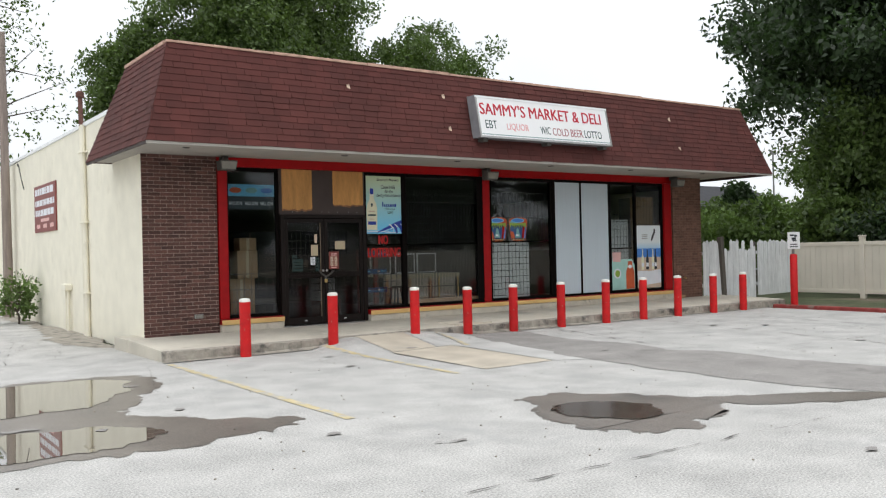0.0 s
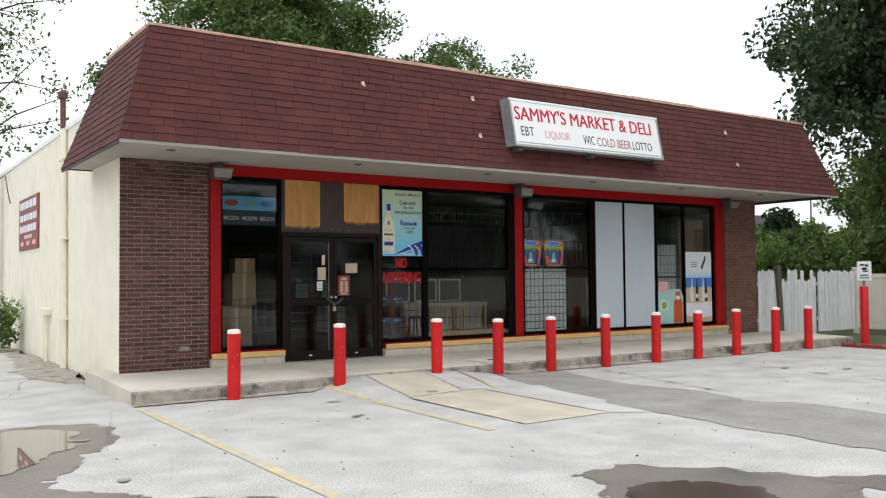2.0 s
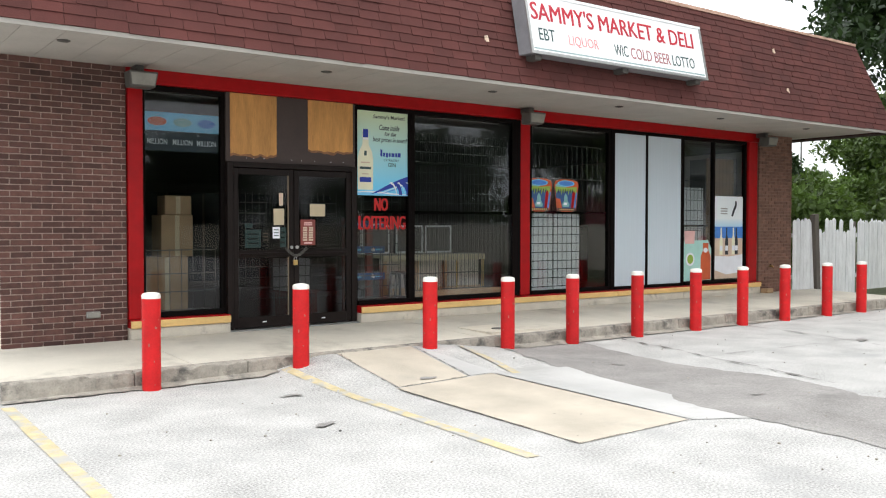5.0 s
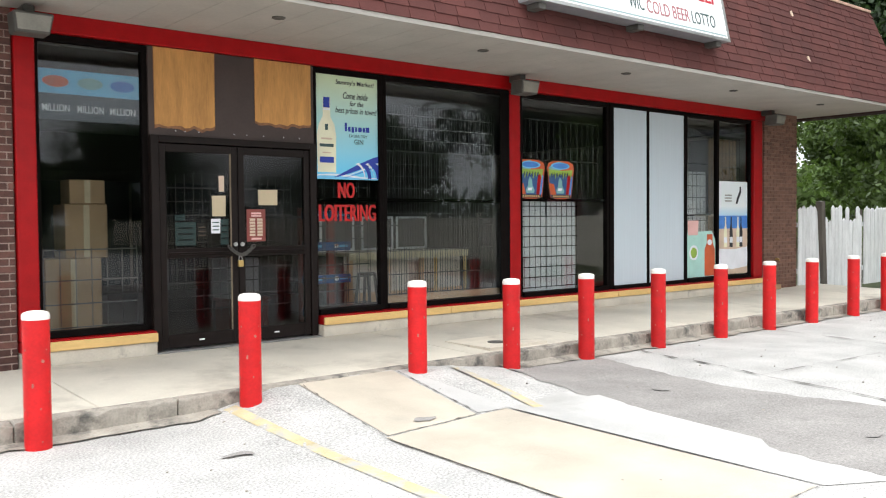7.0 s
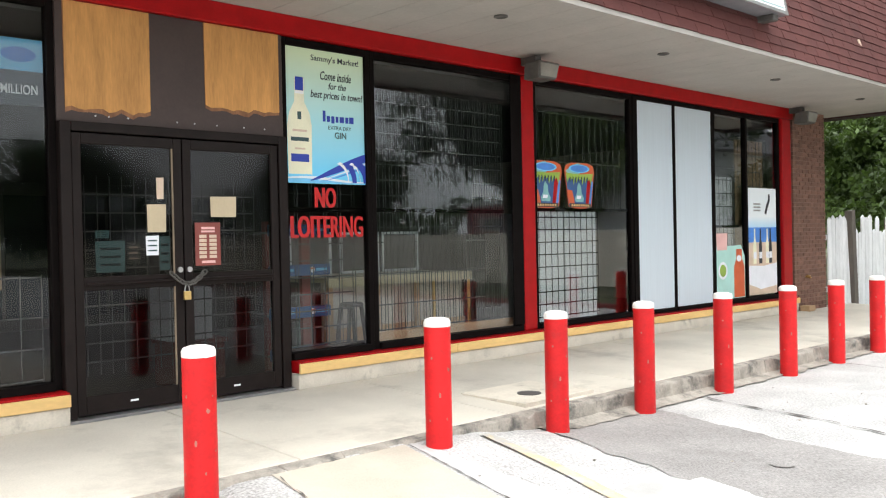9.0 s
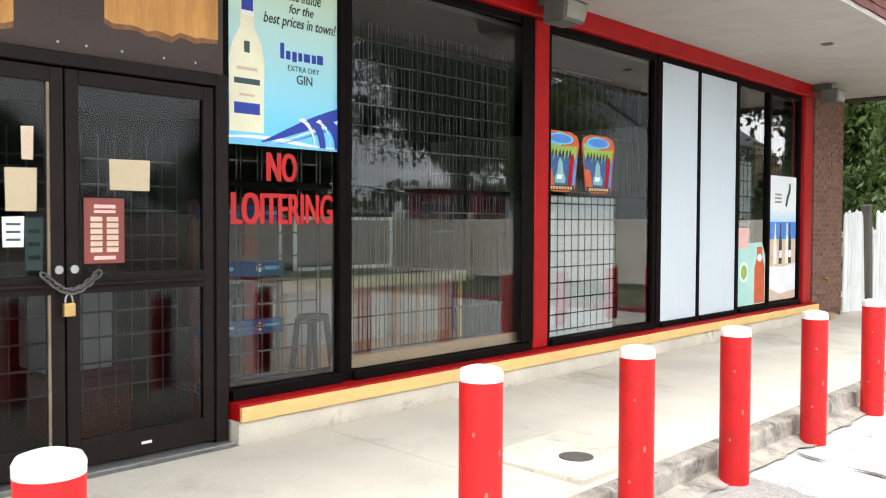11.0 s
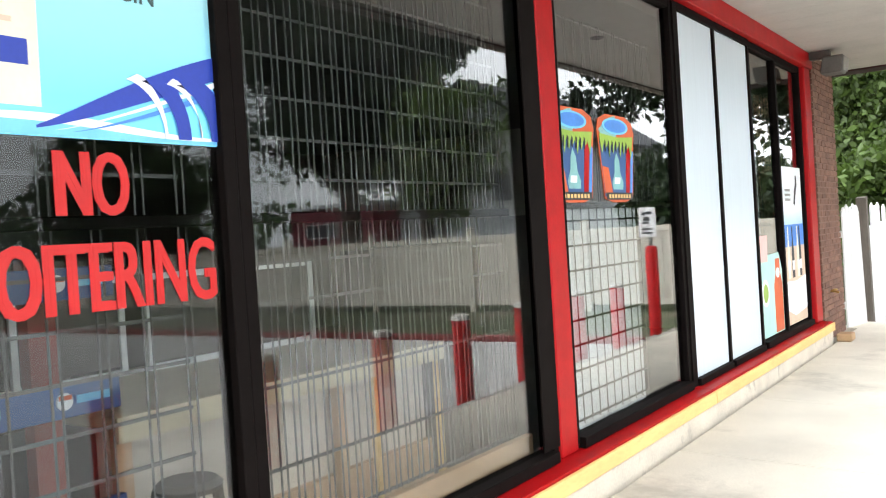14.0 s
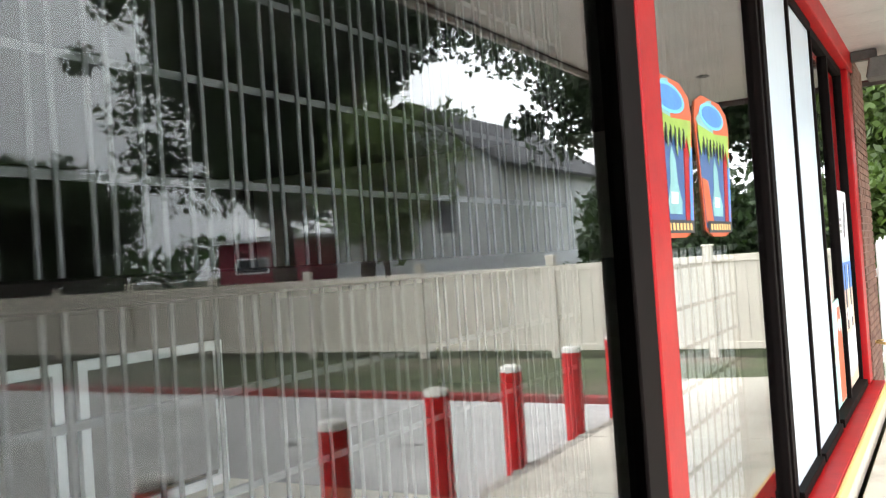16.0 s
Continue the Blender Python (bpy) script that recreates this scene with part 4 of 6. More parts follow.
n_l = 13
for i in range(n_l):
    s = i / (n_l - 1)
    x = 8.04 + 0.27 * s
    z = 1.27 - 0.08 * math.sin(math.pi * s)
    part("link", link(x, GLASS_Y - 0.125, z, -math.atan2(-0.08 * math.pi * math.cos(math.pi * s), 0.27), 0.9 if i % 2 else -0.5), "lamp_body", chain, smooth=True)
lock = part("padlock_body", bx(8.13, 8.19, GLASS_Y - 0.14, GLASS_Y - 0.11, 1.06, 1.13, 0.006, seg=2), "brass", chain, "brass padlock")
bm = bmesh.new()
for i in range(8):
    a0, a1 = math.pi * i / 8, math.pi * (i + 1) / 8
    tube((8.16 + 0.02 * math.cos(a0), GLASS_Y - 0.125, 1.13 + 0.05 * math.sin(a0)), (8.16 + 0.02 * math.cos(a1), GLASS_Y - 0.125, 1.13 + 0.05 * math.sin(a1)), 0.005, n=6, bm=bm)
part("shackle", bm, "steel", chain)

# ---- bollards ----
BX = [5.51, 7.11, 8.81, 10.02, 11.165, 12.46, 13.78, 14.965, 16.145, 17.445, 18.61]
bol = thing("bollard", (BX[0], 13.425, 0), "scuffed red steel bollard with a white painted top", "bollard", "red bollards before the store")
part("post", lathe([(0.088, -0.05), (0.088, 0.885)], BX[0], 13.425, 28), "red_bollard", bol, smooth=True)
part("cap", lathe([(0.089, 0.885), (0.0895, 0.915), (0.08, 0.932), (0.05, 0.942), (0.0001, 0.946)], BX[0], 13.425, 28), "white_cap", bol, "white-painted domed top", True)
bm = bmesh.new()
rnd = random.Random(5)
for _ in range(9):
    a, z = rnd.uniform(math.pi * 1.0, math.pi * 1.9), rnd.uniform(0.05, 0.8)
    c = Vector((BX[0] + 0.0885 * math.cos(a), 13.425 + 0.0885 * math.sin(a), z))
    tang = Vector((-math.sin(a), math.cos(a), 0))
    s = rnd.uniform(0.006, 0.016)
    vs = [bm.verts.new(c + tang * s * math.cos(t) * rnd.uniform(0.5, 1) + Vector((0, 0, s * math.sin(t) * rnd.uniform(0.6, 1.4)))) for t in (k * math.pi / 3 for k in range(6))]
    bm.faces.new(vs)
tagged(part("paint_chips", bm, "chip", bol, "chips down to rusty primer"), kind="stuff")
for x in BX[1:]:
    copy_thing(bol, pose(x, 13.425, lot_z(x, 13.425) * 0.3 if x < 10 else 0, rz=(x * 61) % 24 - 12))

# accessible-parking sign on a red post
psign = thing("parking_sign", (20.45, 13.2, 0.03), "small white parking sign on a fat red post", "sign")
part("post", lathe([(0.09, -0.05), (0.09, 1.32), (0.07, 1.35), (0.0001, 1.355)], 20.45, 13.2, 24), "red_bollard", psign, smooth=True)
part("sign_stem", bx(20.43, 20.47, 13.18, 13.22, 1.35, 1.94), "dark_steel", psign)
bm = bx(-0.155, 0.155, -0.004, 0.004, 1.46, 1.90, 0.003)
face_m = Matrix.Translation((20.43, 13.17, 0.02)) @ Matrix.Rotation(radians(-76), 4, "Z")
bmesh.ops.transform(bm, matrix=face_m, verts=bm.verts)
part("sign_plate", bm, "sign_face", psign, "white sign plate with dark symbols")
for x0, x1, z0, z1 in ((-0.09, 0.01, 1.80, 1.84), (0.02, 0.09, 1.78, 1.83), (-0.05, 0.06, 1.70, 1.76), (-0.03, 0.08, 1.66, 1.69), (-0.09, 0.09, 1.57, 1.595), (-0.10, 0.10, 1.51, 1.535)):
    bm = bx(x0, x1, -0.009, -0.0045, z0, z1)
    bmesh.ops.transform(bm, matrix=face_m, verts=bm.verts)
    part("symbol_bar", bm, "ink_black", psign)

# ---- floodlights over the columns ----
for x in (6.05, 12.25, 18.66):
    fl = thing("floodlight", (x, FACE_Y, 3.2), "dull grey box floodlight bracketed under the beam", "floodlight", "floodlights under the soffit")
    part("bracket", bx(x - 0.05, x + 0.05, 15.46, FACE_Y - 0.012, 3.40, 3.485, 0.005), "lamp_body", fl)
    bm = bx(x - 0.17, x + 0.17, 15.30, 15.52, 3.215, 3.395, 0.012)
    for vtx in bm.verts:
        if vtx.co.z < 3.3:
            vtx.co.y += 0.035
            vtx.co.x = x + (vtx.co.x - x) * 0.86
    part("housing", bm, "lamp_body", fl)
    part("lens", plate([(x - 0.13, 15.318, 3.235), (x + 0.13, 15.318, 3.235), (x + 0.15, 15.296, 3.37), (x - 0.15, 15.296, 3.37)], (0, 0.006, 0)), "lens", fl, "cloudy flat lens")

# ---- roof sign ----
roof_sign = thing("roof_sign", (12.4, 13.7, 3.86), "white lightbox shop sign with red lettering on the roof", "sign")
S_X0, S_X1, S_Z0, S_Z1 = 10.58, 14.28, 3.87, 4.73


def on_sign(x, z, out):
    s = (z - S_Z0) / (S_Z1 - S_Z0)
    return (x, 13.62 + 0.18 * s - 0.012 - out, z)


part("cabinet", plate([(S_X0, 13.62, S_Z0), (S_X1, 13.62, S_Z0), (S_X1, 13.80, S_Z1), (S_X0, 13.80, S_Z1)], (0, 0.24, 0.0)), "sign_box", roof_sign)
part("sign_panel", plate([on_sign(S_X0 + 0.04, S_Z0 + 0.04, 0), on_sign(S_X1 - 0.04, S_Z0 + 0.04, 0), on_sign(S_X1 - 0.04, S_Z1 - 0.04, 0), on_sign(S_X0 + 0.04, S_Z1 - 0.04, 0)], (0, 0.008, 0)), "sign_face", roof_sign, "white sign face")
for a, b, c, d in ((S_X0, S_X1, S_Z0, S_Z0 + 0.04), (S_X0, S_X1, S_Z1 - 0.04, S_Z1), (S_X0, S_X0 + 0.04, S_Z0 + 0.04, S_Z1 - 0.04), (S_X1 - 0.04, S_X1, S_Z0 + 0.04, S_Z1 - 0.04)):
    part("sign_frame", plate([on_sign(a, c, 0.01), on_sign(b, c, 0.01), on_sign(b, d, 0.01), on_sign(a, d, 0.01)], (0, 0.02, 0)), "white" if c > S_Z0 and a < S_X0 + 0.01 and d > S_Z1 - 0.01 else "steel", roof_sign)
lettering("lettering", "SAMMY'S MARKET & DELI", 10.66, 14.04, 4.345, 4.595, 0, "ink_red", roof_sign, along=on_sign, thick=0.004)
lettering("lettering", "SAMMY'S MARKET & DELI", 10.67, 14.05, 4.347, 4.597, 0, "ink_red", roof_sign, along=on_sign, thick=0.0047)
for word, x0, x1, z0, ink in (("EBT", 10.76, 11.05, 4.07, "ink_dark"), ("LIQUOR", 11.31, 11.89, 4.04, "ink_pale_red"), ("WIC", 12.21, 12.49, 4.03, "ink_dark"),
                              ("COLD BEER", 12.55, 13.43, 4.02, "ink_faded"), ("LOTTO", 13.48, 14.0, 4.02, "ink_dark")):
    lettering("lettering", word, x0, x1, z0, z0 + 0.165, 0, ink, roof_sign, along=on_sign, thick=0.004)
part("trim_line", plate([on_sign(S_X0 + 0.06, S_Z0 + 0.065, 0.001), on_sign(S_X1 - 0.06, S_Z0 + 0.065, 0.001), on_sign(S_X1 - 0.06, S_Z0 + 0.085, 0.001), on_sign(S_X0 + 0.06, S_Z0 + 0.085, 0.001)], (0, 0.004, 0)), "trim_green", roof_sign, "thin grey-green line")
for x in (10.75, 12.45, 14.1):
    part("sign_foot", bx(x - 0.06, x + 0.06, 13.66, 13.95, 3.80, 3.868, 0.008), "lamp_body", roof_sign, "grey mounting foot")
# little clips left on the roof slope
for x, s in ((7.9, 0.72), (10.05, 0.72), (10.05, 0.33), (16.8, 0.72), (16.9, 0.3)):
    y, z = EY + (TY - EY) * s, EZ + (TZ - EZ) * s
    clip = thing("roof_clip", (x, y, z), "small torn pale clip fixed on the shingles", "clip", "clips on the roof")
    part("tab", plate([(x - 0.02, y - 0.02, z - 0.05), (x + 0.04, y - 0.03, z - 0.04), (x + 0.03, y - 0.005, z + 0.05), (x - 0.03, y - 0.012, z + 0.03)], (0, 0.035, 0)), "sand", clip)

# ---- gin poster and red words on window 2 ----
PY = PANE_Y - 0.006
gin = thing("window_poster", (9.63, PY, 2.03), "blue-green drinks poster with a bottle stuck on the glass", "poster")
part("poster_sheet", flat_xz([(9.15, 2.03), (10.10, 2.03), (10.10, 3.262), (9.15, 3.262)], PY, 0.002), "gin_sky", gin)
lettering("lettering", "Sammy's Market!", 9.48, 10.02, 3.13, 3.20, PY - 0.001, "ink_black", gin, bold=0.008)
lettering("lettering", "Come inside", 9.58, 9.93, 2.98, 3.06, PY - 0.001, "ink_black", gin, shear=0.25, bold=0.008)
lettering("lettering", "for the", 9.67, 9.87, 2.90, 2.96, PY - 0.001, "ink_black", gin, shear=0.25, bold=0.008)
lettering("lettering", "best prices in town!", 9.47, 10.06, 2.79, 2.88, PY - 0.001, "ink_black", gin, shear=0.25, bold=0.008)
for x0, x1, z0, z1 in ((9.60, 9.63, 2.60, 2.70), (9.645, 9.68, 2.60, 2.655), (9.695, 9.73, 2.59, 2.655), (9.745, 9.775, 2.60, 2.655), (9.79, 9.84, 2.60, 2.655), (9.855, 9.89, 2.60, 2.655), (9.90, 9.95, 2.60, 2.66)):
    part("print_bar", flat_xz([(x0, z0), (x1, z0), (x1, z1), (x0, z1)], PY - 0.002, 0.0015), "deep_blue", gin)
lettering("lettering", "EXTRA DRY", 9.66, 9.92, 2.53, 2.565, PY - 0.001, "ink_dark", gin)
lettering("lettering", "GIN", 9.73, 9.86, 2.45, 2.51, PY - 0.001, "ink_dark", gin, bold=0.01)
bott = [(9.22, 2.11), (9.47, 2.11), (9.475, 2.55), (9.455, 2.66), (9.40, 2.76), (9.395, 2.98), (9.30, 2.98), (9.295, 2.76), (9.24, 2.66), (9.215, 2.55)]
part("printed_bottle", flat_xz(bott, PY - 0.002, 0.0015), "cream", gin, "printed cream-coloured bottle")
for x0, x1, z0, z1, mt in ((9.305, 9.39, 2.86, 2.98, "deep_blue"), (9.30, 9.395, 2.83, 2.855, "white"), (9.25, 9.44, 2.22, 2.29, "deep_blue"), (9.25, 9.44, 2.405, 2.44, "ink_dark"), (9.27, 9.42, 2.49, 2.51, "sand"), (9.325, 9.365, 2.60, 2.67, "ink_dark"), (9.29, 9.40, 2.33, 2.345, "sand")):
    part("print_bar", flat_xz([(x0, z0), (x1, z0), (x1, z1), (x0, z1)], PY - 0.0035, 0.0015), mt, gin)


def wave(x0, x1, base, top, mt, lift):
    n = 18
    hi = [(x0 + (x1 - x0) * i / n, top(i / n)) for i in range(n + 1)]
    lo = [(x0 + (x1 - x0) * i / n, base(i / n)) for i in range(n + 1)]
    part("printed_wave", flat_xz(lo + hi[::-1], PY - lift, 0.0012), mt, gin)


def ridge(s):
    return 2.06 + 0.235 * s ** 1.15


wave(9.15, 10.095, lambda s: 2.034, lambda s: 2.075 + 0.02 * math.sin(5 * s), "paper", 0.002)
wave(9.15, 10.095, lambda s: 2.034, lambda s: 2.058 + 0.015 * math.sin(5 * s + 0.4), "sky_blue", 0.0032)
wave(9.45, 10.095, lambda s: ridge(s) - 0.035 * s - 0.008, lambda s: ridge(s) + 0.045 * math.sin(math.pi * min(1, s * 0.75)), "deep_blue", 0.0044)
wave(9.50, 10.095, lambda s: ridge(s) - 0.055 * s - 0.012, lambda s: ridge(s) - 0.035 * s - 0.012, "paper", 0.0056)
wave(9.55, 10.095, lambda s: ridge(s) - 0.085 * s - 0.014, lambda s: ridge(s) - 0.060 * s - 0.014, "blue", 0.0056)
for x0, x1, mt, lift in ((9.74, 9.78, "paper", 0.0068), (9.79, 9.87, "deep_blue", 0.0068), (9.885, 9.91, "paper", 0.0080), (9.92, 10.02, "deep_blue", 0.0080)):
    n = 10
    left = [(x0 + 0.13 * math.sin(1.57 * k / n), 2.215 - 0.17 * (k / n) ** 1.6) for k in range(n + 1)]
    right = [(min(10.09, x1 + 0.10 * math.sin(1.57 * k / n)), 2.235 - 0.19 * (k / n) ** 1.6) for k in range(n + 1)]
    left = [(min(x, 10.085), z) for x, z in left]
    part("printed_wave", flat_xz(left + right[::-1], PY - lift, 0.0012), mt, gin)

words = thing("window_lettering", (9.62, PY, 1.54), "red vinyl no-loitering lettering on the glass", "lettering")
lettering("lettering", "NO", 9.49, 9.72, 1.81, 1.995, PY, "vinyl_red", words, bold=0.006)
lettering("lettering", "LOITERING", 9.225, 10.03, 1.535, 1.735, PY, "vinyl_red", words, bold=0.006)

for dx, tk in ((0.010, 0.0026), (0.020, 0.0032)):
    lettering("lettering", "NO", 9.49 + dx, 9.71 + dx, 1.81, 1.995, PY, "vinyl_red", words, thick=tk)
    lettering("lettering", "LOITERING", 9.225 + dx, 10.015 + dx, 1.535, 1.735, PY, "vinyl_red", words, thick=tk)

# lottery banner inside window 1
ban = thing("lottery_banner", (6.68, GLASS_Y + 0.05, 2.3), "faded blue and white lottery banner inside the glass", "banner")
# dark sheet stands for clear film with the shaded store showing through
part("banner_sheet", flat_xz([(6.2, 2.52), (7.16, 2.52), (7.16, 3.0), (6.2, 3.0)], GLASS_Y + 0.05, 0.003), "slate", ban)
part("print_bar", flat_xz([(6.2, 2.77), (7.16, 2.77), (7.16, 3.0), (6.2, 3.0)], GLASS_Y + 0.047, 0.002), "sky_blue", ban)
for k, x in enumerate((6.24, 6.56, 6.87)):
    part("print_bar", flat_xz(ring_pts(x + 0.125, 2.885, 0.12, 0.055), GLASS_Y + 0.044, 0.002), ("orange", "teal", "blue")[k], ban)
    lettering("lettering", "MILLION", x, x + 0.25, 2.60, 2.67, GLASS_Y + 0.045, "paper", ban, bold=0.01)

# notices on the doors
notices = [(8.12 - 0.24, 1.60, 0.15, 0.22, "paper_tan"), (7.865, 1.42, 0.10, 0.155, "paper"), (7.98, 1.30, 0.085, 0.27, "teal"), (7.72, 1.36, 0.10, 0.17, "lamp_body"), (7.48, 1.30, 0.22, 0.24, "teal"),
           (7.48, 1.56, 0.10, 0.06, "teal"), (7.96, 1.86, 0.055, 0.17, "sand"), (8.42, 1.72, 0.23, 0.17, "paper_tan")]
for x, z, w, h, mt in notices:
    NY = GLASS_Y - (0.0365 if mt in ("teal", "lamp_body") else 0.0535)
    nt = thing("door_notice", (x + w / 2, GLASS_Y - 0.052, z), "small paper notice taped to the door glass", "notice", "door notices")
    part("sheet", flat_xz([(x, z), (x + w, z), (x + w + 0.004, z + h), (x - 0.003, z + h - 0.004)], NY, 0.002), mt, nt)
    if mt in ("paper", "teal", "lamp_body"):
        for k in range(3):
            zz = z + h * (0.2 + 0.25 * k)
            part("print_bar", flat_xz([(x + w * 0.15, zz), (x + w * 0.85, zz), (x + w * 0.85, zz + h * 0.08), (x + w * 0.15, zz + h * 0.08)], NY - 0.002, 0.0015), "ink_dark" if mt != "lamp_body" else "sand", nt)
card = thing("price_card", (8.4, GLASS_Y - 0.052, 1.33), "maroon price card with pale columns on the door", "notice")
part("sheet", flat_xz([(8.275, 1.325), (8.50, 1.325), (8.50, 1.675), (8.275, 1.675)], GLASS_Y - 0.0535, 0.002), "maroon_card", card)
for k in range(6):
    for x in (8.31, 8.40):
        part("print_bar", flat_xz([(x, 1.385 + 0.033 * k), (x + 0.065, 1.385 + 0.033 * k), (x + 0.065, 1.41 + 0.033 * k), (x, 1.41 + 0.033 * k)], GLASS_Y - 0.0555, 0.0015), "sand", card)
for z0, z1, x0, x1 in ((1.62, 1.64, 8.33, 8.45), (1.595, 1.61, 8.33, 8.45), (1.345, 1.365, 8.33, 8.45)):
    part("print_bar", flat_xz([(x0, z0), (x1, z0), (x1, z1), (x0, z1)], GLASS_Y - 0.0555, 0.0015), "pink", card)

# slush cup cards in window 4
for cx in (12.72, 13.34):
    cup = thing("slush_cup_card", (cx, PANE_Y - 0.008, 1.83), "cut-out card of a colourful slush drink cup", "card", "slush cup cards")
    y = PANE_Y - 0.008
    cup_pts = [(cx - 0.22, 1.86), (cx - 0.1, 1.835), (cx + 0.1, 1.835), (cx + 0.22, 1.86), (cx + 0.275, 2.22), (cx + 0.29, 2.28), (cx + 0.26, 2.35), (cx + 0.15, 2.385), (cx - 0.15, 2.385), (cx - 0.26, 2.35), (cx - 0.29, 2.28), (cx - 0.275, 2.22)]
    part("card", flat_xz(cup_pts, y, 0.004), "orange", cup)
    part("print_lid", flat_xz([(cx - 0.27, 2.28)] + [(cx - 0.27 + 0.27 * k / 8, 2.28 + 0.10 * math.sin(math.pi * k / 16)) for k in range(1, 9)] + [(cx, 2.25), (cx - 0.2, 2.24)], y - 0.0015, 0.0012), "teal", cup)
    part("print_lid", flat_xz(ring_pts(cx - 0.01, 2.315, 0.20, 0.052), y - 0.003, 0.0012), "sky_blue", cup)
    part("print_lid", flat_xz(ring_pts(cx - 0.01, 2.315, 0.165, 0.04), y - 0.0045, 0.0012), "blue", cup)
    part("print_panel", flat_xz([(cx - 0.215, 1.87), (cx + 0.10, 1.86), (cx + 0.15, 2.23), (cx - 0.262, 2.23)], y - 0.0015, 0.0012), "navy", cup)
    part("print_panel", flat_xz([(cx - 0.215, 1.89), (cx - 0.10, 1.89), (cx - 0.15, 2.05), (cx - 0.24, 2.06)], y - 0.003, 0.0012), "orange", cup)
    part("print_stripe", flat_xz([(cx + 0.10, 1.87), (cx + 0.155, 1.87), (cx + 0.21, 2.18), (cx + 0.15, 2.20)], y - 0.003, 0.0012), "red", cup)
    part("print_stripe", flat_xz([(cx + 0.165, 1.88), (cx + 0.205, 1.88), (cx + 0.255, 2.16), (cx + 0.22, 2.18)], y - 0.003, 0.0012), "blue", cup)
    part("print_shape", flat_xz([(cx - 0.09, 1.915), (cx + 0.06, 1.915), (cx + 0.07, 1.96), (cx + 0.03, 2.02), (cx + 0.02, 2.10), (cx - 0.02, 2.15), (cx - 0.05, 2.10), (cx - 0.06, 2.02), (cx - 0.10, 1.96)], y - 0.003, 0.0012), "teal", cup)
    part("print_shape", flat_xz([(cx - 0.07, 1.95), (cx + 0.01, 1.95), (cx + 0.02, 1.99), (cx - 0.06, 1.99)], y - 0.0045, 0.0012), "paper", cup)
    jag = [(cx - 0.265, 2.26)] + [(cx - 0.262 + 0.50 * k / 18, 2.215 - (0.0, 0.075, 0.01, 0.045, 0.015, 0.10)[k % 6]) for k in range(19)] + [(cx + 0.25, 2.26), (cx, 2.245)]
    part("print_drip", flat_xz(jag, y - 0.006, 0.0012), "lime", cup)
    for k in range(7):
        xa = cx - 0.20 + 0.055 * k
        part("print_bar", flat_xz([(xa, 2.15 + 0.012 * (k % 2)), (xa + 0.014, 2.15), (xa + 0.02, 2.21), (xa + 0.004, 2.22)], y - 0.0075, 0.0012), "ink_black", cup)
    part("print_band", flat_xz([(cx - 0.20, 1.85), (cx + 0.20, 1.85), (cx + 0.205, 1.895), (cx - 0.205, 1.895)], y - 0.006, 0.0012), "ink_black", cup)
    for k in range(8):
        xa = cx - 0.17 + 0.044 * k
        part("print_bar", flat_xz([(xa, 1.86), (xa + 0.026, 1.86), (xa + 0.026, 1.884), (xa, 1.884)], y - 0.0075, 0.0012), "yellow", cup)

# posters in window 5
bea = thing("beach_poster", (17.83, PANE_Y - 0.008, 0.53), "tall beach poster with three wine bottles", "poster")
y = PANE_Y - 0.008
part("poster_sheet", flat_xz([(17.40, 0.54), (18.33, 0.54), (18.33, 2.19), (17.40, 2.19)], y, 0.003), "beach_sky", bea)
part("print_sea", flat_xz([(17.40, 1.35), (18.33, 1.35), (18.33, 1.58), (17.40, 1.58)], y - 0.0015, 0.0012), "blue", bea)
part("print_sand", flat_xz([(17.40, 0.54), (18.33, 0.54), (18.33, 1.35), (17.40, 1.35)], y - 0.0015, 0.0012), "sand", bea)
part("print_cloth", flat_xz([(17.40, 0.72), (17.8, 0.62), (18.33, 0.66), (18.33, 1.02), (17.9, 0.98), (17.40, 1.0)], y - 0.0027, 0.0012), "paper", bea)
for bxx, mt in ((17.62, "cream"), (17.80, "ink_black"), (18.02, "cream"), (18.12, "ink_black")):
    part("print_bottle", flat_xz([(bxx - 0.05, 1.02), (bxx + 0.05, 1.02), (bxx + 0.05, 1.3), (bxx + 0.018, 1.42), (bxx + 0.018, 1.56), (bxx - 0.018, 1.56), (bxx - 0.018, 1.42), (bxx - 0.05, 1.3)], y - 0.004, 0.0012), mt, bea)
    part("print_bar", flat_xz([(bxx - 0.045, 1.1), (bxx + 0.045, 1.1), (bxx + 0.045, 1.2), (bxx - 0.045, 1.2)], y - 0.0054, 0.0012), "paper", bea)
part("print_twig", flat_xz([(17.95, 1.8), (18.0, 1.78), (18.06, 1.9), (18.13, 2.0), (18.12, 2.1), (18.07, 2.1), (18.07, 2.02), (18.0, 1.92)], y - 0.003, 0.0012), "ink_black", bea)
for k in range(3):
    part("print_bar", flat_xz([(17.6, 1.93 - 0.05 * k), (17.82, 1.93 - 0.05 * k), (17.82, 1.955 - 0.05 * k), (17.6, 1.955 - 0.05 * k)], y - 0.003, 0.0012), "steel", bea)
drk = thing("drink_poster", (16.86, PANE_Y - 0.008, 0.53), "mint poster with a red bottle and pale drinks", "poster")
part("poster_sheet", flat_xz([(16.45, 0.53), (17.31, 0.53), (17.31, 1.15), (17.2, 1.32), (16.45, 1.30)], y, 0.003), "mint", drk)
part("print_bottle", flat_xz([(16.98, 0.54), (17.29, 0.54), (17.29, 1.0), (17.22, 1.12), (17.22, 1.26), (17.05, 1.26), (17.05, 1.12), (16.98, 1.0)], y - 0.0015, 0.0012), "orange", drk)
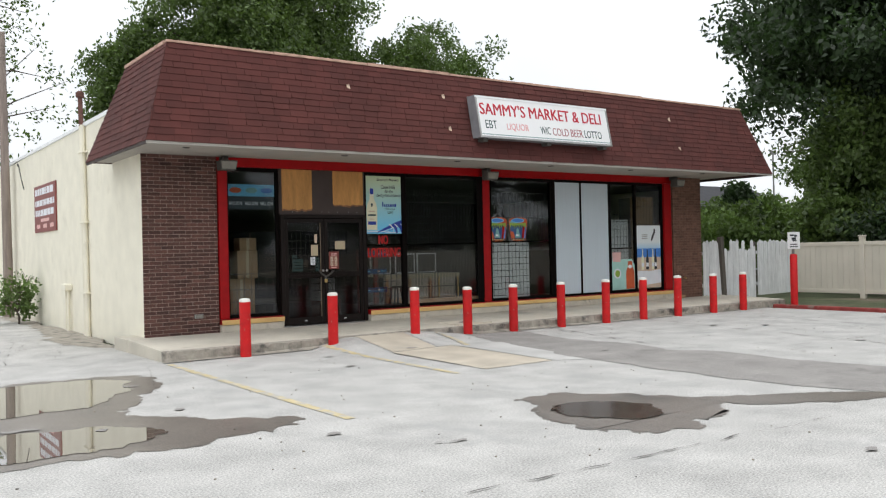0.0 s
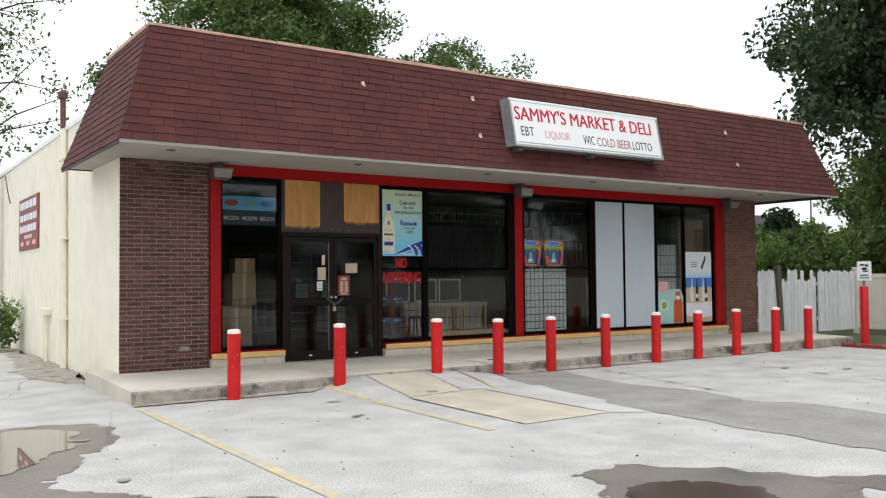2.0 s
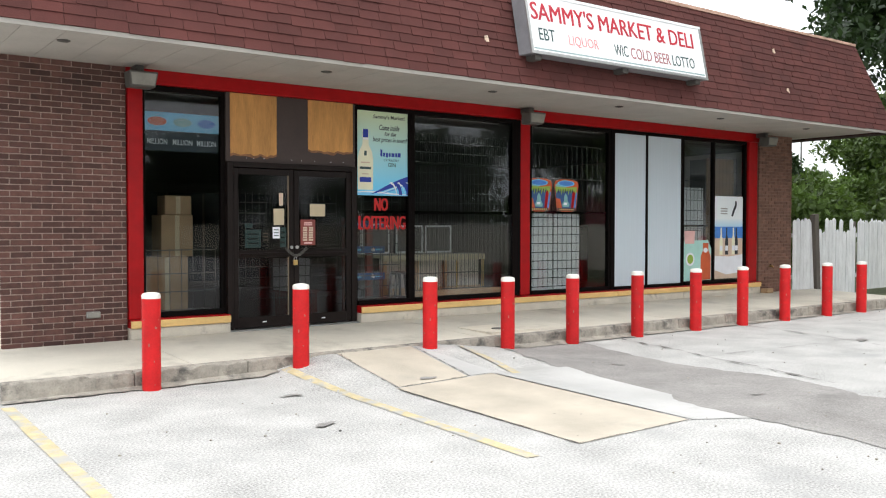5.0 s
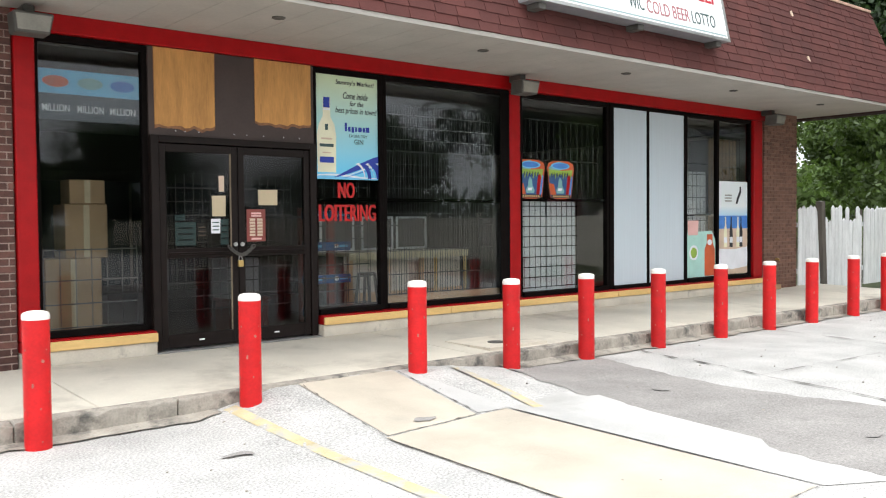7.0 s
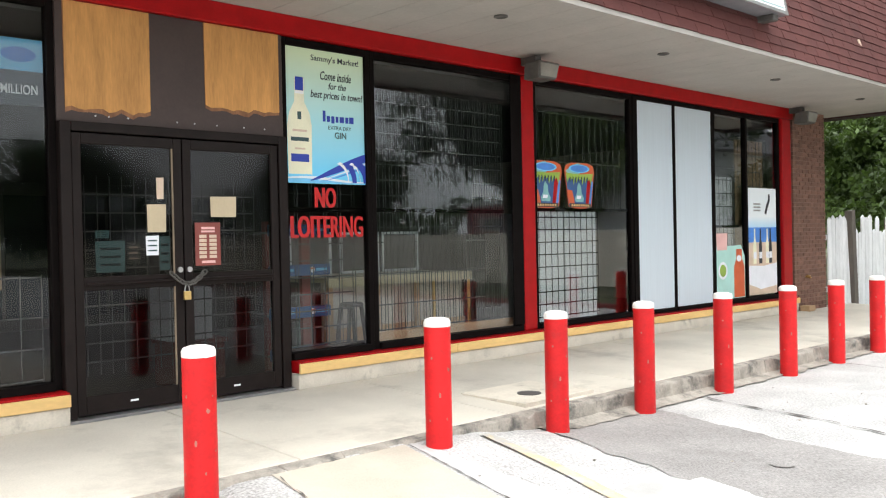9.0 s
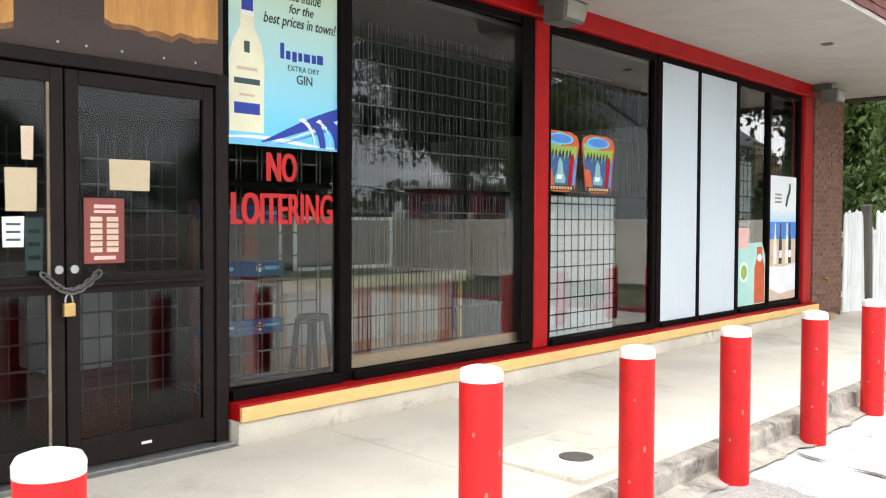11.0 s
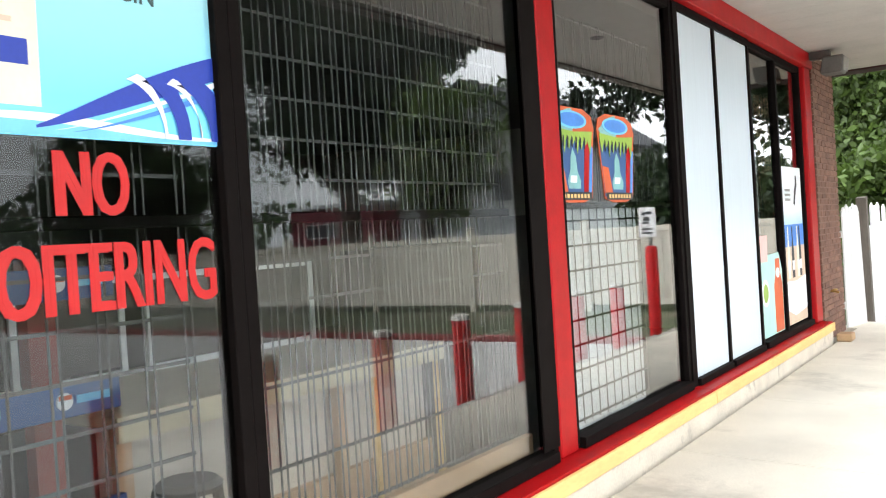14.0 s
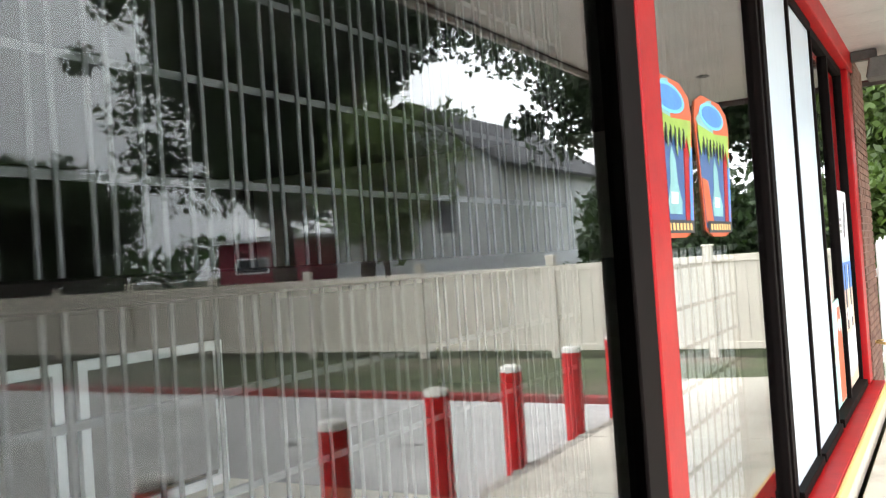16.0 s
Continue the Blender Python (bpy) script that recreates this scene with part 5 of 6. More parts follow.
part("print_label", flat_xz(ring_pts(17.13, 1.12, 0.07, 0.05, 14), y - 0.003, 0.0012), "paper", drk)
part("print_cup", flat_xz([(16.5, 1.25), (16.78, 1.25), (16.80, 1.5), (16.48, 1.5)], y - 0.0015, 0.0012), "pink", drk)
part("print_round", flat_xz(ring_pts(16.66, 0.95, 0.13, 0.13), y - 0.0015, 0.0012), "paper", drk)
part("print_round", flat_xz(ring_pts(16.66, 0.95, 0.09, 0.09), y - 0.003, 0.0012), "lime", drk)

# ---- security grilles behind the glass ----
def grille(x0, x1, z0, z1, pitch, rows, label, pairs=True, y=15.93, mt="grille_bar", r=0.0042):
    g = thing("window_grille", ((x0 + x1) / 2, y, z0), label, "security grille", "window grilles")
    n = int((x1 - x0) / pitch)
    me_v = None
    for i in range(n + 1):
        x = x0 + (x1 - x0) * i / n
        for dx in ((-0.016, 0.016) if pairs else (0,)):
            if me_v is None:
                bm = tube((x + dx, y, z0), (x + dx, y, z1), r, n=6)
                ob = part("bar", bm, mt, g)
                me_v, first = ob.data, x + dx
            else:
                ob = new("bar", me_v)
                ob.parent = g
                ob.location = (x + dx - first, 0, 0)
    for z in rows:
        part("cross_bar", bx(x0, x1, y + r, y + r + 0.008, z - 0.006, z + 0.006), mt, g)
    return g


rows_all = [0.6, 0.78, 0.96, 1.14, 1.32, 1.5, 1.68, 1.86, 2.04, 2.22, 2.4, 2.58, 2.76, 2.94]
grille(6.25, 7.15, 0.5, 1.30, 0.13, [0.52, 0.75, 0.98, 1.28], "grey wire grille behind the first window", pairs=False)
grille(9.22, 10.03, 0.52, 2.4, 0.135, [0.55 + 0.155 * k for k in range(12)], "tall grey security bars behind the poster window")
grille(10.17, 12.12, 0.60, 3.0, 0.0845, [0.61, 0.86, 1.17, 1.48, 1.63] + [1.79 + 0.155 * k for k in range(8)], "tall double security bars behind the window")
grille(12.5, 13.72, 0.55, 1.8, 0.105, [0.57] + [0.57 + 0.145 * k for k in range(1, 9)], "dark wire grid before the white shelf backs", pairs=False, y=15.815, mt="black", r=0.004)
grille(12.5, 14.35, 1.8, 3.0, 0.118, [1.82, 2.4, 2.98], "tall double security bars behind the window", y=15.93)
grille(16.5, 17.3, 1.3, 2.5, 0.105, [1.3, 1.5, 1.7, 1.9, 2.1, 2.3, 2.48], "grey wire grille behind the last window", pairs=False)
grille(17.42, 18.32, 2.2, 2.98, 0.105, [2.22, 2.45, 2.7, 2.96], "grey wire grille above the beach poster", pairs=False)
grille(7.4, 8.98, 0.5, 2.05, 0.095, [0.6 + 0.145 * k for k in range(10)], "grey wire grid behind the doors", pairs=False, y=15.99, mt="dark_steel")
rail_bar = solid("window_rail", bx(9.2, 12.1, 15.87, 15.90, 1.775, 1.815, 0.004), "black", "dark horizontal rail behind the glass", "rail", "structure")
solid("window_rail", bx(12.45, 14.4, 15.797, 15.812, 1.80, 1.84, 0.004), "black", "dark horizontal rail behind the glass", "rail", "structure")
solid("window_rail", bx(16.42, 17.32, 15.87, 15.90, 1.58, 1.62, 0.004), "black", "dark horizontal rail behind the glass", "rail", "structure")

ledge = thing("window_ledge", (11.1, 15.9, 0.235), "tan boarded ledge inside the window", "ledge", kind="structure")
part("ledge_board", bx(10.13, 12.2, 15.87, 15.915, 0.24, 0.60, 0.004), "tan_wood", ledge)
part("ledge_board", bx(9.2, 10.1, 15.87, 15.915, 0.24, 0.54, 0.004), "brown", ledge)

# ---- things inside the store ----
FZ = 0.235


def rack(x0, x1, y0, y1, z1, shelves, label, mt):
    r = thing("shelf_rack", ((x0 + x1) / 2, (y0 + y1) / 2, FZ), label, "shelf", "store shelves")
    part("back_panel", bx(x0, x1, y0, y0 + 0.02, FZ + 0.02, z1, 0.004), mt, r)
    for x in (x0, x1 - 0.03):
        part("upright", bx(x, x + 0.03, y0 + 0.02, y1, FZ, z1 - 0.02), "dark_steel", r)
    for k in range(shelves):
        z = FZ + 0.12 + k * (z1 - FZ - 0.2) / max(1, shelves - 1)
        part("shelf_board", bx(x0 + 0.03, x1 - 0.03, y0 + 0.02, y1, z, z + 0.025), "white", r)


rack(12.47, 13.08, 15.83, 16.3, 1.80, 4, "white-backed shop shelf against the window", "white")
rack(13.10, 13.70, 15.83, 16.3, 1.80, 4, "white-backed shop shelf against the window", "white")
rack(16.47, 17.28, 15.96, 16.4, 2.35, 5, "white-backed shop shelf behind the wire grille", "white")
rack(17.42, 18.30, 15.98, 16.4, 2.95, 5, "tall tan-backed shop shelf behind the last window", "cardboard")
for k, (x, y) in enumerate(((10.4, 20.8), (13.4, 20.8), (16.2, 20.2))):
    rack(x, x + 2.2, y, y + 0.5, 1.6, 4, "half-empty shop shelf deep in the store, coloured dark for shade", "interior")

ctr = thing("counter", (10.9, 16.7, FZ), "pale laminate counter with a cream top", "counter")
part("top", bx(9.92, 11.9, 16.22, 17.3, 1.09, 1.135, 0.006), "counter_top", ctr)
part("front_panel", bx(9.95, 11.87, 16.34, 16.38, FZ, 1.09), "cream_laminate", ctr, "pale laminate front panel")
part("kick_board", bx(9.95, 11.87, 16.30, 16.34, FZ, 0.62), "tan_wood", ctr, "brown wooden lower board")
part("edge_strip", bx(9.92, 11.9, 16.20, 16.22, 1.045, 1.135), "counter_top", ctr, "worn cream edge strip")
for x in (11.33, 11.86):
    part("leg", bx(x, x + 0.03, 16.23, 16.26, FZ, 1.045), "yellow", ctr, "thin yellow leg")
for x in (9.95, 10.55, 11.1):
    part("leg", bx(x, x + 0.06, 16.26, 16.30, FZ, 1.09), "tan_wood", ctr)
for x in (10.05, 10.72, 11.32):
    f = thing("picture_frame", (x + 0.3, 17.1, 1.135), "thin white frame standing on the counter", "frame", "frames on the counter")
    for a, b, c, d in ((x, x + 0.03, 1.135, 1.6), (x + 0.52, x + 0.55, 1.135, 1.6), (x + 0.03, x + 0.52, 1.135, 1.165), (x + 0.03, x + 0.52, 1.57, 1.6)):
        part("frame_bar", bx(a, b, 17.09, 17.11, c, d), "white", f)
    part("frame_panel", bx(x + 0.03, x + 0.52, 17.102, 17.108, 1.18, 1.57), "lamp_body", f)
drs = thing("drink_rack", (9.6, 16.45, FZ), "drinks rack with blue shelf strips", "rack")
for x, w in ((9.28, 0.04), (9.68, 0.10)):
    part("upright", bx(x, x + w, 16.3, 16.36, FZ, 1.7), "maroon_card", drs, "dark red rack upright")
for z in (0.42, 0.80, 1.20, 1.58):
    part("shelf_board", bx(9.28, 9.90, 16.2, 16.6, z, z + 0.02), "dark_steel", drs)
    strip = part("shelf_strip", bx(9.24, 9.92, 16.17, 16.2, z - 0.02, z + 0.085, 0.004), "navy", drs, "navy blue shelf strip")
    for x in (9.33, 9.71):
        part("round_mark", tube((x, 16.162, z + 0.035), (x, 16.17, z + 0.035), 0.028, n=16), "paper", strip)
        part("half_mark", bx(x - 0.022, x + 0.022, 16.159, 16.162, z + 0.04, z + 0.055), "orange", strip)
        part("print_bar", bx(x + 0.045, x + 0.17, 16.166, 16.17, z + 0.022, z + 0.048), "sky_blue", strip)
for x, z0, w, h, d in ((6.35, FZ, 0.55, 0.95, 0.4), (6.55, FZ + 0.95, 0.42, 0.55, 0.38), (6.6, FZ + 1.5, 0.35, 0.25, 0.3)):
    bxx = thing("cardboard_box", (x + w / 2, 16.45, z0), "brown cardboard box stacked behind the window", "box", "boxes behind the window")
    part("box_body", bx(x, x + w, 16.25, 16.25 + d, z0, z0 + h - 0.004, 0.006), "cardboard", bxx)
    part("tape", bx(x + w / 2 - 0.03, x + w / 2 + 0.03, 16.2465, 16.25, z0 + 0.01, z0 + h - 0.01), "paper_tan", bxx, "tan packing tape")
bin_ = thing("storage_bin", (8.6, 16.5, FZ), "red plastic crate on the floor behind the doors", "crate")
part("crate_body", bx(8.35, 8.85, 16.3, 16.7, FZ, 0.62, 0.02), "maroon_card", bin_)
part("crate_rim", bx(8.33, 8.87, 16.28, 16.72, 0.62, 0.66, 0.01), "maroon_card", bin_)
carton = thing("white_carton", (8.55, 16.5, 0.66), "white carton resting on the red crate", "carton")
part("carton_body", bx(8.32, 8.72, 16.3, 16.7, 0.66, 1.12, 0.008), "white", carton)
part("carton_flap", bx(8.32, 8.72, 16.295, 16.30, 1.0, 1.11), "paper", carton)
st = thing("stool", (10.08, 16.02, FZ), "dark wooden bar stool", "stool")
part("seat", lathe([(0.0001, 0.86), (0.11, 0.86), (0.12, 0.88), (0.10, 0.90), (0.0001, 0.9)], 10.08, 16.05, 20), "old_wood", st)
for a in range(4):
    t = math.pi / 4 + a * math.pi / 2
    part("leg", tube((10.08 + 0.19 * math.cos(t), 16.06 + 0.15 * math.sin(t), FZ), (10.08 + 0.1 * math.cos(t), 16.06 + 0.1 * math.sin(t), 0.87), 0.02, n=8), "old_wood", st)
cool = thing("drinks_cooler", (10.6, 23.5, FZ), "tall drinks cooler against the back wall, coloured dark for shade", "cooler")
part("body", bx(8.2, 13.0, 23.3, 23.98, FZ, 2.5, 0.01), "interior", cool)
for i in range(6):
    part("glass_door", bx(8.25 + i * 0.79, 8.98 + i * 0.79, 23.27, 23.3, 0.4, 2.3, 0.004), "dark_glass", cool)

# ---- west wall details ----
wsign = thing("wall_sign", (X0 - 0.02, 23.75, 2.35), "red painted wall sign with rows of white writing", "sign")
part("board", bx(X0 - 0.035, X0, 22.50, 25.05, 2.35, 3.55, 0.004), "maroon_card", wsign)
rnd = random.Random(9)
for z, h in ((3.30, 0.17), (3.02, 0.15), (2.76, 0.16)):
    yy = 24.90
    while yy > 22.75:
        w = rnd.uniform(0.10, 0.42)
        part("writing_bar", bx(X0 - 0.040, X0 - 0.0355, max(22.65, yy - w), yy, z, z + h), "paper", wsign)
        yy -= w + 0.07
for yy in (24.75, 23.95, 23.15):
    part("writing_bar", bx(X0 - 0.040, X0 - 0.0355, yy - 0.4, yy, 2.45, 2.55), "pink", wsign)
part("writing_bar", bx(X0 - 0.040, X0 - 0.0355, 23.25, 24.25, 2.61, 2.69), "pink", wsign)

dp = thing("drainpipe", (X0 - 0.06, 19.5, 0), "cream-painted twin pipe running up the wall", "pipe")
part("pipe", tube((X0 - 0.06, 19.47, 0.0), (X0 - 0.06, 19.62, 4.5), 0.05, n=14), "stucco", dp, smooth=True)
part("pipe", tube((X0 - 0.05, 19.72, 0.0), (X0 - 0.05, 19.80, 4.5), 0.04, n=14), "stucco", dp, smooth=True)
part("vent_stack", tube((X0 - 0.05, 19.75, 4.5), (X0 - 0.05, 19.80, 5.15), 0.05, n=14), "brick", dp, "rusty brown vent stack", True)
part("vent_cap", lathe([(0.05, 5.1), (0.09, 5.12), (0.09, 5.22), (0.03, 5.26)], X0 - 0.05, 19.8, 14), "brick", dp, "rusty vent cap")
for z in (0.9, 2.4, 3.9):
    part("pipe_strap", bx(X0 - 0.115, X0, 19.40, 19.90, z, z + 0.03), "stucco", dp)
mt_ = thing("meter_pipe", (X0 - 0.08, 21.3, 0), "small cream meter box on a pipe by the wall", "meter")
part("pipe", tube((X0 - 0.07, 21.22, 0.0), (X0 - 0.07, 21.22, 0.95), 0.03, n=10), "stucco", mt_, smooth=True)
part("pipe", tube((X0 - 0.07, 21.42, 0.0), (X0 - 0.07, 21.42, 0.95), 0.025, n=10), "stucco", mt_, smooth=True)
part("box", bx(X0 - 0.16, X0 - 0.002, 21.1, 21.55, 0.93, 1.08, 0.015), "stucco", mt_)
hk = thing("wall_cable", (X0 - 0.05, 27.0, 4.3), "thin dark cable looped on a wall hook", "cable")
bm = bmesh.new()
pts = [(X0 - 0.03, 27.3, 4.32), (X0 - 0.1, 27.0, 4.38), (X0 - 0.12, 26.7, 4.3), (X0 - 0.1, 26.55, 4.0), (X0 - 0.03, 26.5, 3.6)]
for a, b in zip(pts, pts[1:]):
    tube(a, b, 0.015, n=6, bm=bm)
part("cable", bm, "lamp_body", hk)
ov = thing("wall_outlet", (5.55, FACE_Y, 0.55), "small grey outlet box on the brick pier", "outlet box")
part("box", bx(5.47, 5.63, FACE_Y - 0.05, FACE_Y - 0.003, 0.50, 0.58, 0.008), "steel", ov)
part("cover", bx(5.48, 5.62, FACE_Y - 0.056, FACE_Y - 0.05, 0.51, 0.57, 0.004), "lens", ov)
tap = thing("hose_tap", (19.1, FACE_Y, 0.75), "small brass tap on the brick pier", "tap")
part("spout", tube((19.15, FACE_Y, 0.76), (19.15, FACE_Y - 0.09, 0.74), 0.014, n=8), "brass", tap)
part("handle", lathe([(0.03, 0.77), (0.03, 0.782)], 19.15, FACE_Y - 0.05, 10), "brass", tap)

# ---- utility pole ----
up = thing("utility_pole", (4.36, 28.1, 0), "tall weathered wooden utility pole", "pole")
part("shaft", tube((4.36, 28.1, -0.1), (4.30, 28.1, 8.3), 0.14, 0.10, n=16), "pole", up, smooth=True)

# ---- fences ----
vf = thing("vinyl_fence", (23.85, 0, 0), "long beige vinyl privacy fence with square posts", "fence")
post_y = [15.4] + [13.23 - 2.7 * i for i in range(18)]
for i, yy in enumerate(post_y):
    p = part("post", bx(23.78, 23.92, yy - 0.07, yy + 0.07, -0.06, 1.78, 0.006), "vinyl_fence", vf)
    part("post_cap", bx(23.76, 23.94, yy - 0.09, yy + 0.09, 1.78, 1.82, 0.015), "vinyl_fence", p)
    if i + 1 < len(post_y):
        y0, y1 = post_y[i + 1] + 0.07, yy - 0.07
        part("rail", bx(23.815, 23.885, y0, y1, 1.53, 1.64, 0.005), "vinyl_fence", vf)
        part("rail", bx(23.815, 23.885, y0, y1, 0.16, 0.27, 0.005), "vinyl_fence", vf)
        n = 12
        for k in range(n):
            a = y0 + (y1 - y0) * k / n
            part("fence_board", bx(23.835, 23.865, a + 0.003, a + (y1 - y0) / n - 0.003, 0.27, 1.53), "vinyl_fence", vf)
pf = thing("picket_fence", (22, 15.38, 0), "leaning peeling white picket fence with a broken gap", "fence")
rnd = random.Random(21)
PF = 15.37


def fence_y(x):
    """The old fence bends away from the store's corner."""
    return 15.665 - 0.355 * ramp01(x, 19.95, 21.8) + 0.07 * ramp01(x, 21.8, 23.75)


x = 19.96
while x < 23.72:
    w = 0.105
    if not (20.50 < x < 20.68 or 21.76 < x < 21.90):
        top = 1.76 + rnd.uniform(-0.035, 0.035) - 0.012 * (x - 20)
        if 20.68 < x < 21.8 and rnd.random() < 0.3:
            top -= rnd.uniform(0.08, 0.26)
        lean = rnd.uniform(-0.02, 0.02) + (0.035 if 20.68 < x < 21.7 else 0)
        b0 = 0.215 if x < 20.5 else 0.05 if x < 21.8 else 0.16
        ya, yb = fence_y(x), fence_y(x + w - 0.006)
        pts = [(x, ya, b0), (x + w - 0.006, yb, b0), (x + w - 0.006 + lean, yb, top - 0.05), (x + w * 0.5 + lean, (ya + yb) / 2, top), (x + lean, ya, top - 0.05)]
        part("picket", plate(pts, (0, 0.02, 0)), "picket", pf)
    x += w
for a, b1 in ((19.96, 20.5), (20.70, 21.76), (21.92, 23.76)):
    for z in (0.45, 1.35):
        part("rail", plate([(a, fence_y(a) + 0.025, z), (b1, fence_y(b1) + 0.025, z), (b1, fence_y(b1) + 0.025, z + 0.09), (a, fence_y(a) + 0.025, z + 0.09)], (0, 0.045, 0)), "picket", pf)
part("post", plate([(20.60, 15.47, 0.0), (20.74, 15.47, 0.0), (20.62, 15.47, 1.86), (20.48, 15.47, 1.84)], (0, 0.12, 0)), "old_wood", pf, "dark leaning fence post")
part("post", bx(21.78, 21.88, 15.32, 15.42, -0.05, 1.7), "old_wood", pf, "dark weathered fence post")


# ---- trees ----
def leaves(centres, radius, per, size, seed, flat=0.75):
    g = np.random.default_rng(seed)
    c = np.repeat(np.asarray(centres), per, axis=0)
    off = g.normal(size=(len(c), 3))
    grow = np.repeat(g.uniform(0.45, 1.35, (len(centres), 1)), per, axis=0)
    off *= (radius * grow * g.random((len(c), 1)) ** 0.6) / np.maximum(1e-6, np.linalg.norm(off, axis=1, keepdims=True))
    off[:, 2] *= flat
    p = c + off
    n = len(p)
    a = g.normal(size=(n, 3))
    a[:, 2] -= 0.35
    a /= np.linalg.norm(a, axis=1, keepdims=True)
    b = np.cross(a, g.normal(size=(n, 3)))
    b /= np.linalg.norm(b, axis=1, keepdims=True)
    s = size * g.uniform(0.6, 1.25, (n, 1))
    q = np.stack([p - a * s, p + b * s * 0.5, p + a * s, p - b * s * 0.5], 1).reshape(-1, 3)
    return q


def leaf_mesh(name, q):
    n = len(q) // 4
    me = bpy.data.meshes.new(name)
    me.vertices.add(len(q))
    me.vertices.foreach_set("co", q.astype(np.float32).ravel())
    me.loops.add(n * 4)
    me.loops.foreach_set("vertex_index", np.arange(n * 4, dtype=np.int32))
    me.polygons.add(n)
    me.polygons.foreach_set("loop_start", np.arange(0, n * 4, 4, dtype=np.int32))
    me.polygons.foreach_set("loop_total", np.full(n, 4, dtype=np.int32))
    me.update()
    me.validate()
    return me


def tree(x, y, height, spread, base, clumps, per, leaf, seed, label, material="leaf", trunk=0.25, shape=1.0, clump_r=0.9, sparse=False, name="tree", top=0.9):
    rnd = random.Random(seed)
    t = thing(name, (x, y, 0), label, "tree", "trees round the lot")
    bm = bmesh.new()
    prev, r = Vector((x, y, -0.1)), trunk
    spine = [prev]
    for k in range(6):
        nxt = Vector((x + rnd.uniform(-0.2, 0.2) * k * 0.5, y + rnd.uniform(-0.2, 0.2) * k * 0.5, height * 0.85 * (k + 1) / 6))
        tube(prev, nxt, r, r * 0.78, n=10, bm=bm)
        prev, r = nxt, r * 0.78
        spine.append(prev)
    cs = []
    cz, rz = (height + base) / 2, (height - base) / 2
    limbs = []
    for k in range(clumps):
        while True:
            d = Vector((rnd.uniform(-1, 1), rnd.uniform(-1, 1), rnd.uniform(-1, 1)))
            if 0.25 < d.length < 1:
                break
        d *= (0.55 + 0.5 * rnd.random()) if not sparse else 1
        wob = 0.72 + 0.5 * noise.noise(d * 1.8 + Vector((seed, seed, 0)))
        taper = 1 - (1 - shape) * max(0, (d.z + 1) / 2)
        c = Vector((x + d.x * spread * wob * taper, y + d.y * spread * wob * taper, cz + d.z * rz * (0.85 + 0.2 * wob)))
        cs.append(c)
        if k % max(1, clumps // 46) == 0:
            limbs.append(c)
    for c in limbs:
        h = min(max((c.z - 0.35 * (c - Vector((x, y, c.z))).length), height * 0.2), height * 0.8)
        i = min(5, int(h / (height * 0.85) * 6))
        a = spine[i].lerp(spine[i + 1], 0.5)
        m1 = a.lerp(c, 0.5) + Vector((rnd.uniform(-0.3, 0.3), rnd.uniform(-0.3, 0.3), 0.25))
        tube(a, m1, trunk * 0.24, trunk * 0.15, n=6, bm=bm, caps=False)
        tube(m1, c, trunk * 0.15, trunk * 0.04, n=5, bm=bm, caps=False)
    part("trunk", bm, "bark", t, smooth=True)
    finish("crown", leaf_mesh("crown", leaves([tuple(c) for c in cs], clump_r, per, leaf, seed)), material, t)
    return t


tree(18.2, 42.0, 20.0, 7.8, 5.0, 620, 230, 0.115, 1, "tall broad green maple behind the store", clump_r=1.2, trunk=0.4)
tree(21.5, 45.0, 18.0, 7.5, 5.0, 380, 180, 0.12, 22, "tall green maple behind the store", clump_r=1.2, trunk=0.4)
tree(28.2, 41.5, 14.6, 7.6, 4, 440, 230, 0.115, 2, "broad green tree behind the store", clump_r=1.1, trunk=0.35)
tree(13.0, 44.0, 14.2, 4.4, 5, 230, 190, 0.11, 3, "narrow green tree behind the store", clump_r=0.9, trunk=0.3)
tree(4.6, 40.0, 18.5, 5.6, 3.0, 130, 26, 0.10, 4, "thin sparse tree with bare twigs", clump_r=0.8, sparse=True, material="leaf", trunk=0.2)
tree(33.0, 14.4, 18.5, 11.4, 3.4, 1350, 300, 0.13, 5, "huge dark maple overhanging the fence", material="leaf_dark", clump_r=1.15, trunk=0.45)
tree(29.2, 16.2, 7.0, 2.9, 2.2, 170, 150, 0.10, 23, "green maple with a forked trunk behind the fence", material="leaf", clump_r=0.8, trunk=0.3)
tree(33.5, 10.0, 15.0, 7.0, 3.5, 420, 120, 0.15, 6, "dark broad tree beyond the fence", material="leaf_dark", clump_r=1.1, trunk=0.4)
tree(31.0, -1.6, 17.5, 6.4, 2.6, 720, 190, 0.13, 7, "dark broad maple beyond the fence", material="leaf_dark", clump_r=1.15, trunk=0.45)
tree(29.6, 2.6, 17.0, 5.0, 6.2, 420, 170, 0.13, 26, "dark maple leaning over the fence", material="leaf_dark", clump_r=1.0, trunk=0.25)
tree(44.0, -4.0, 9.0, 5.0, 0.6, 260, 100, 0.18, 25, "dark dense tree behind the white house", material="leaf_dark", clump_r=1.1, trunk=0.3)
tree(27.6, 4.6, 6.4, 2.2, 2.0, 80, 80, 0.13, 8, "small leafy tree over the fence", clump_r=0.6, trunk=0.12)
tree(36.0, -21.0, 8.2, 6.2, 1.4, 380, 110, 0.2, 9, "green tree across the road", material="leaf_dark", clump_r=1.2)
tree(26.0, -36.0, 8.6, 7.0, 1.0, 320, 100, 0.22, 17, "green tree across the road", material="leaf_dark", clump_r=1.3)
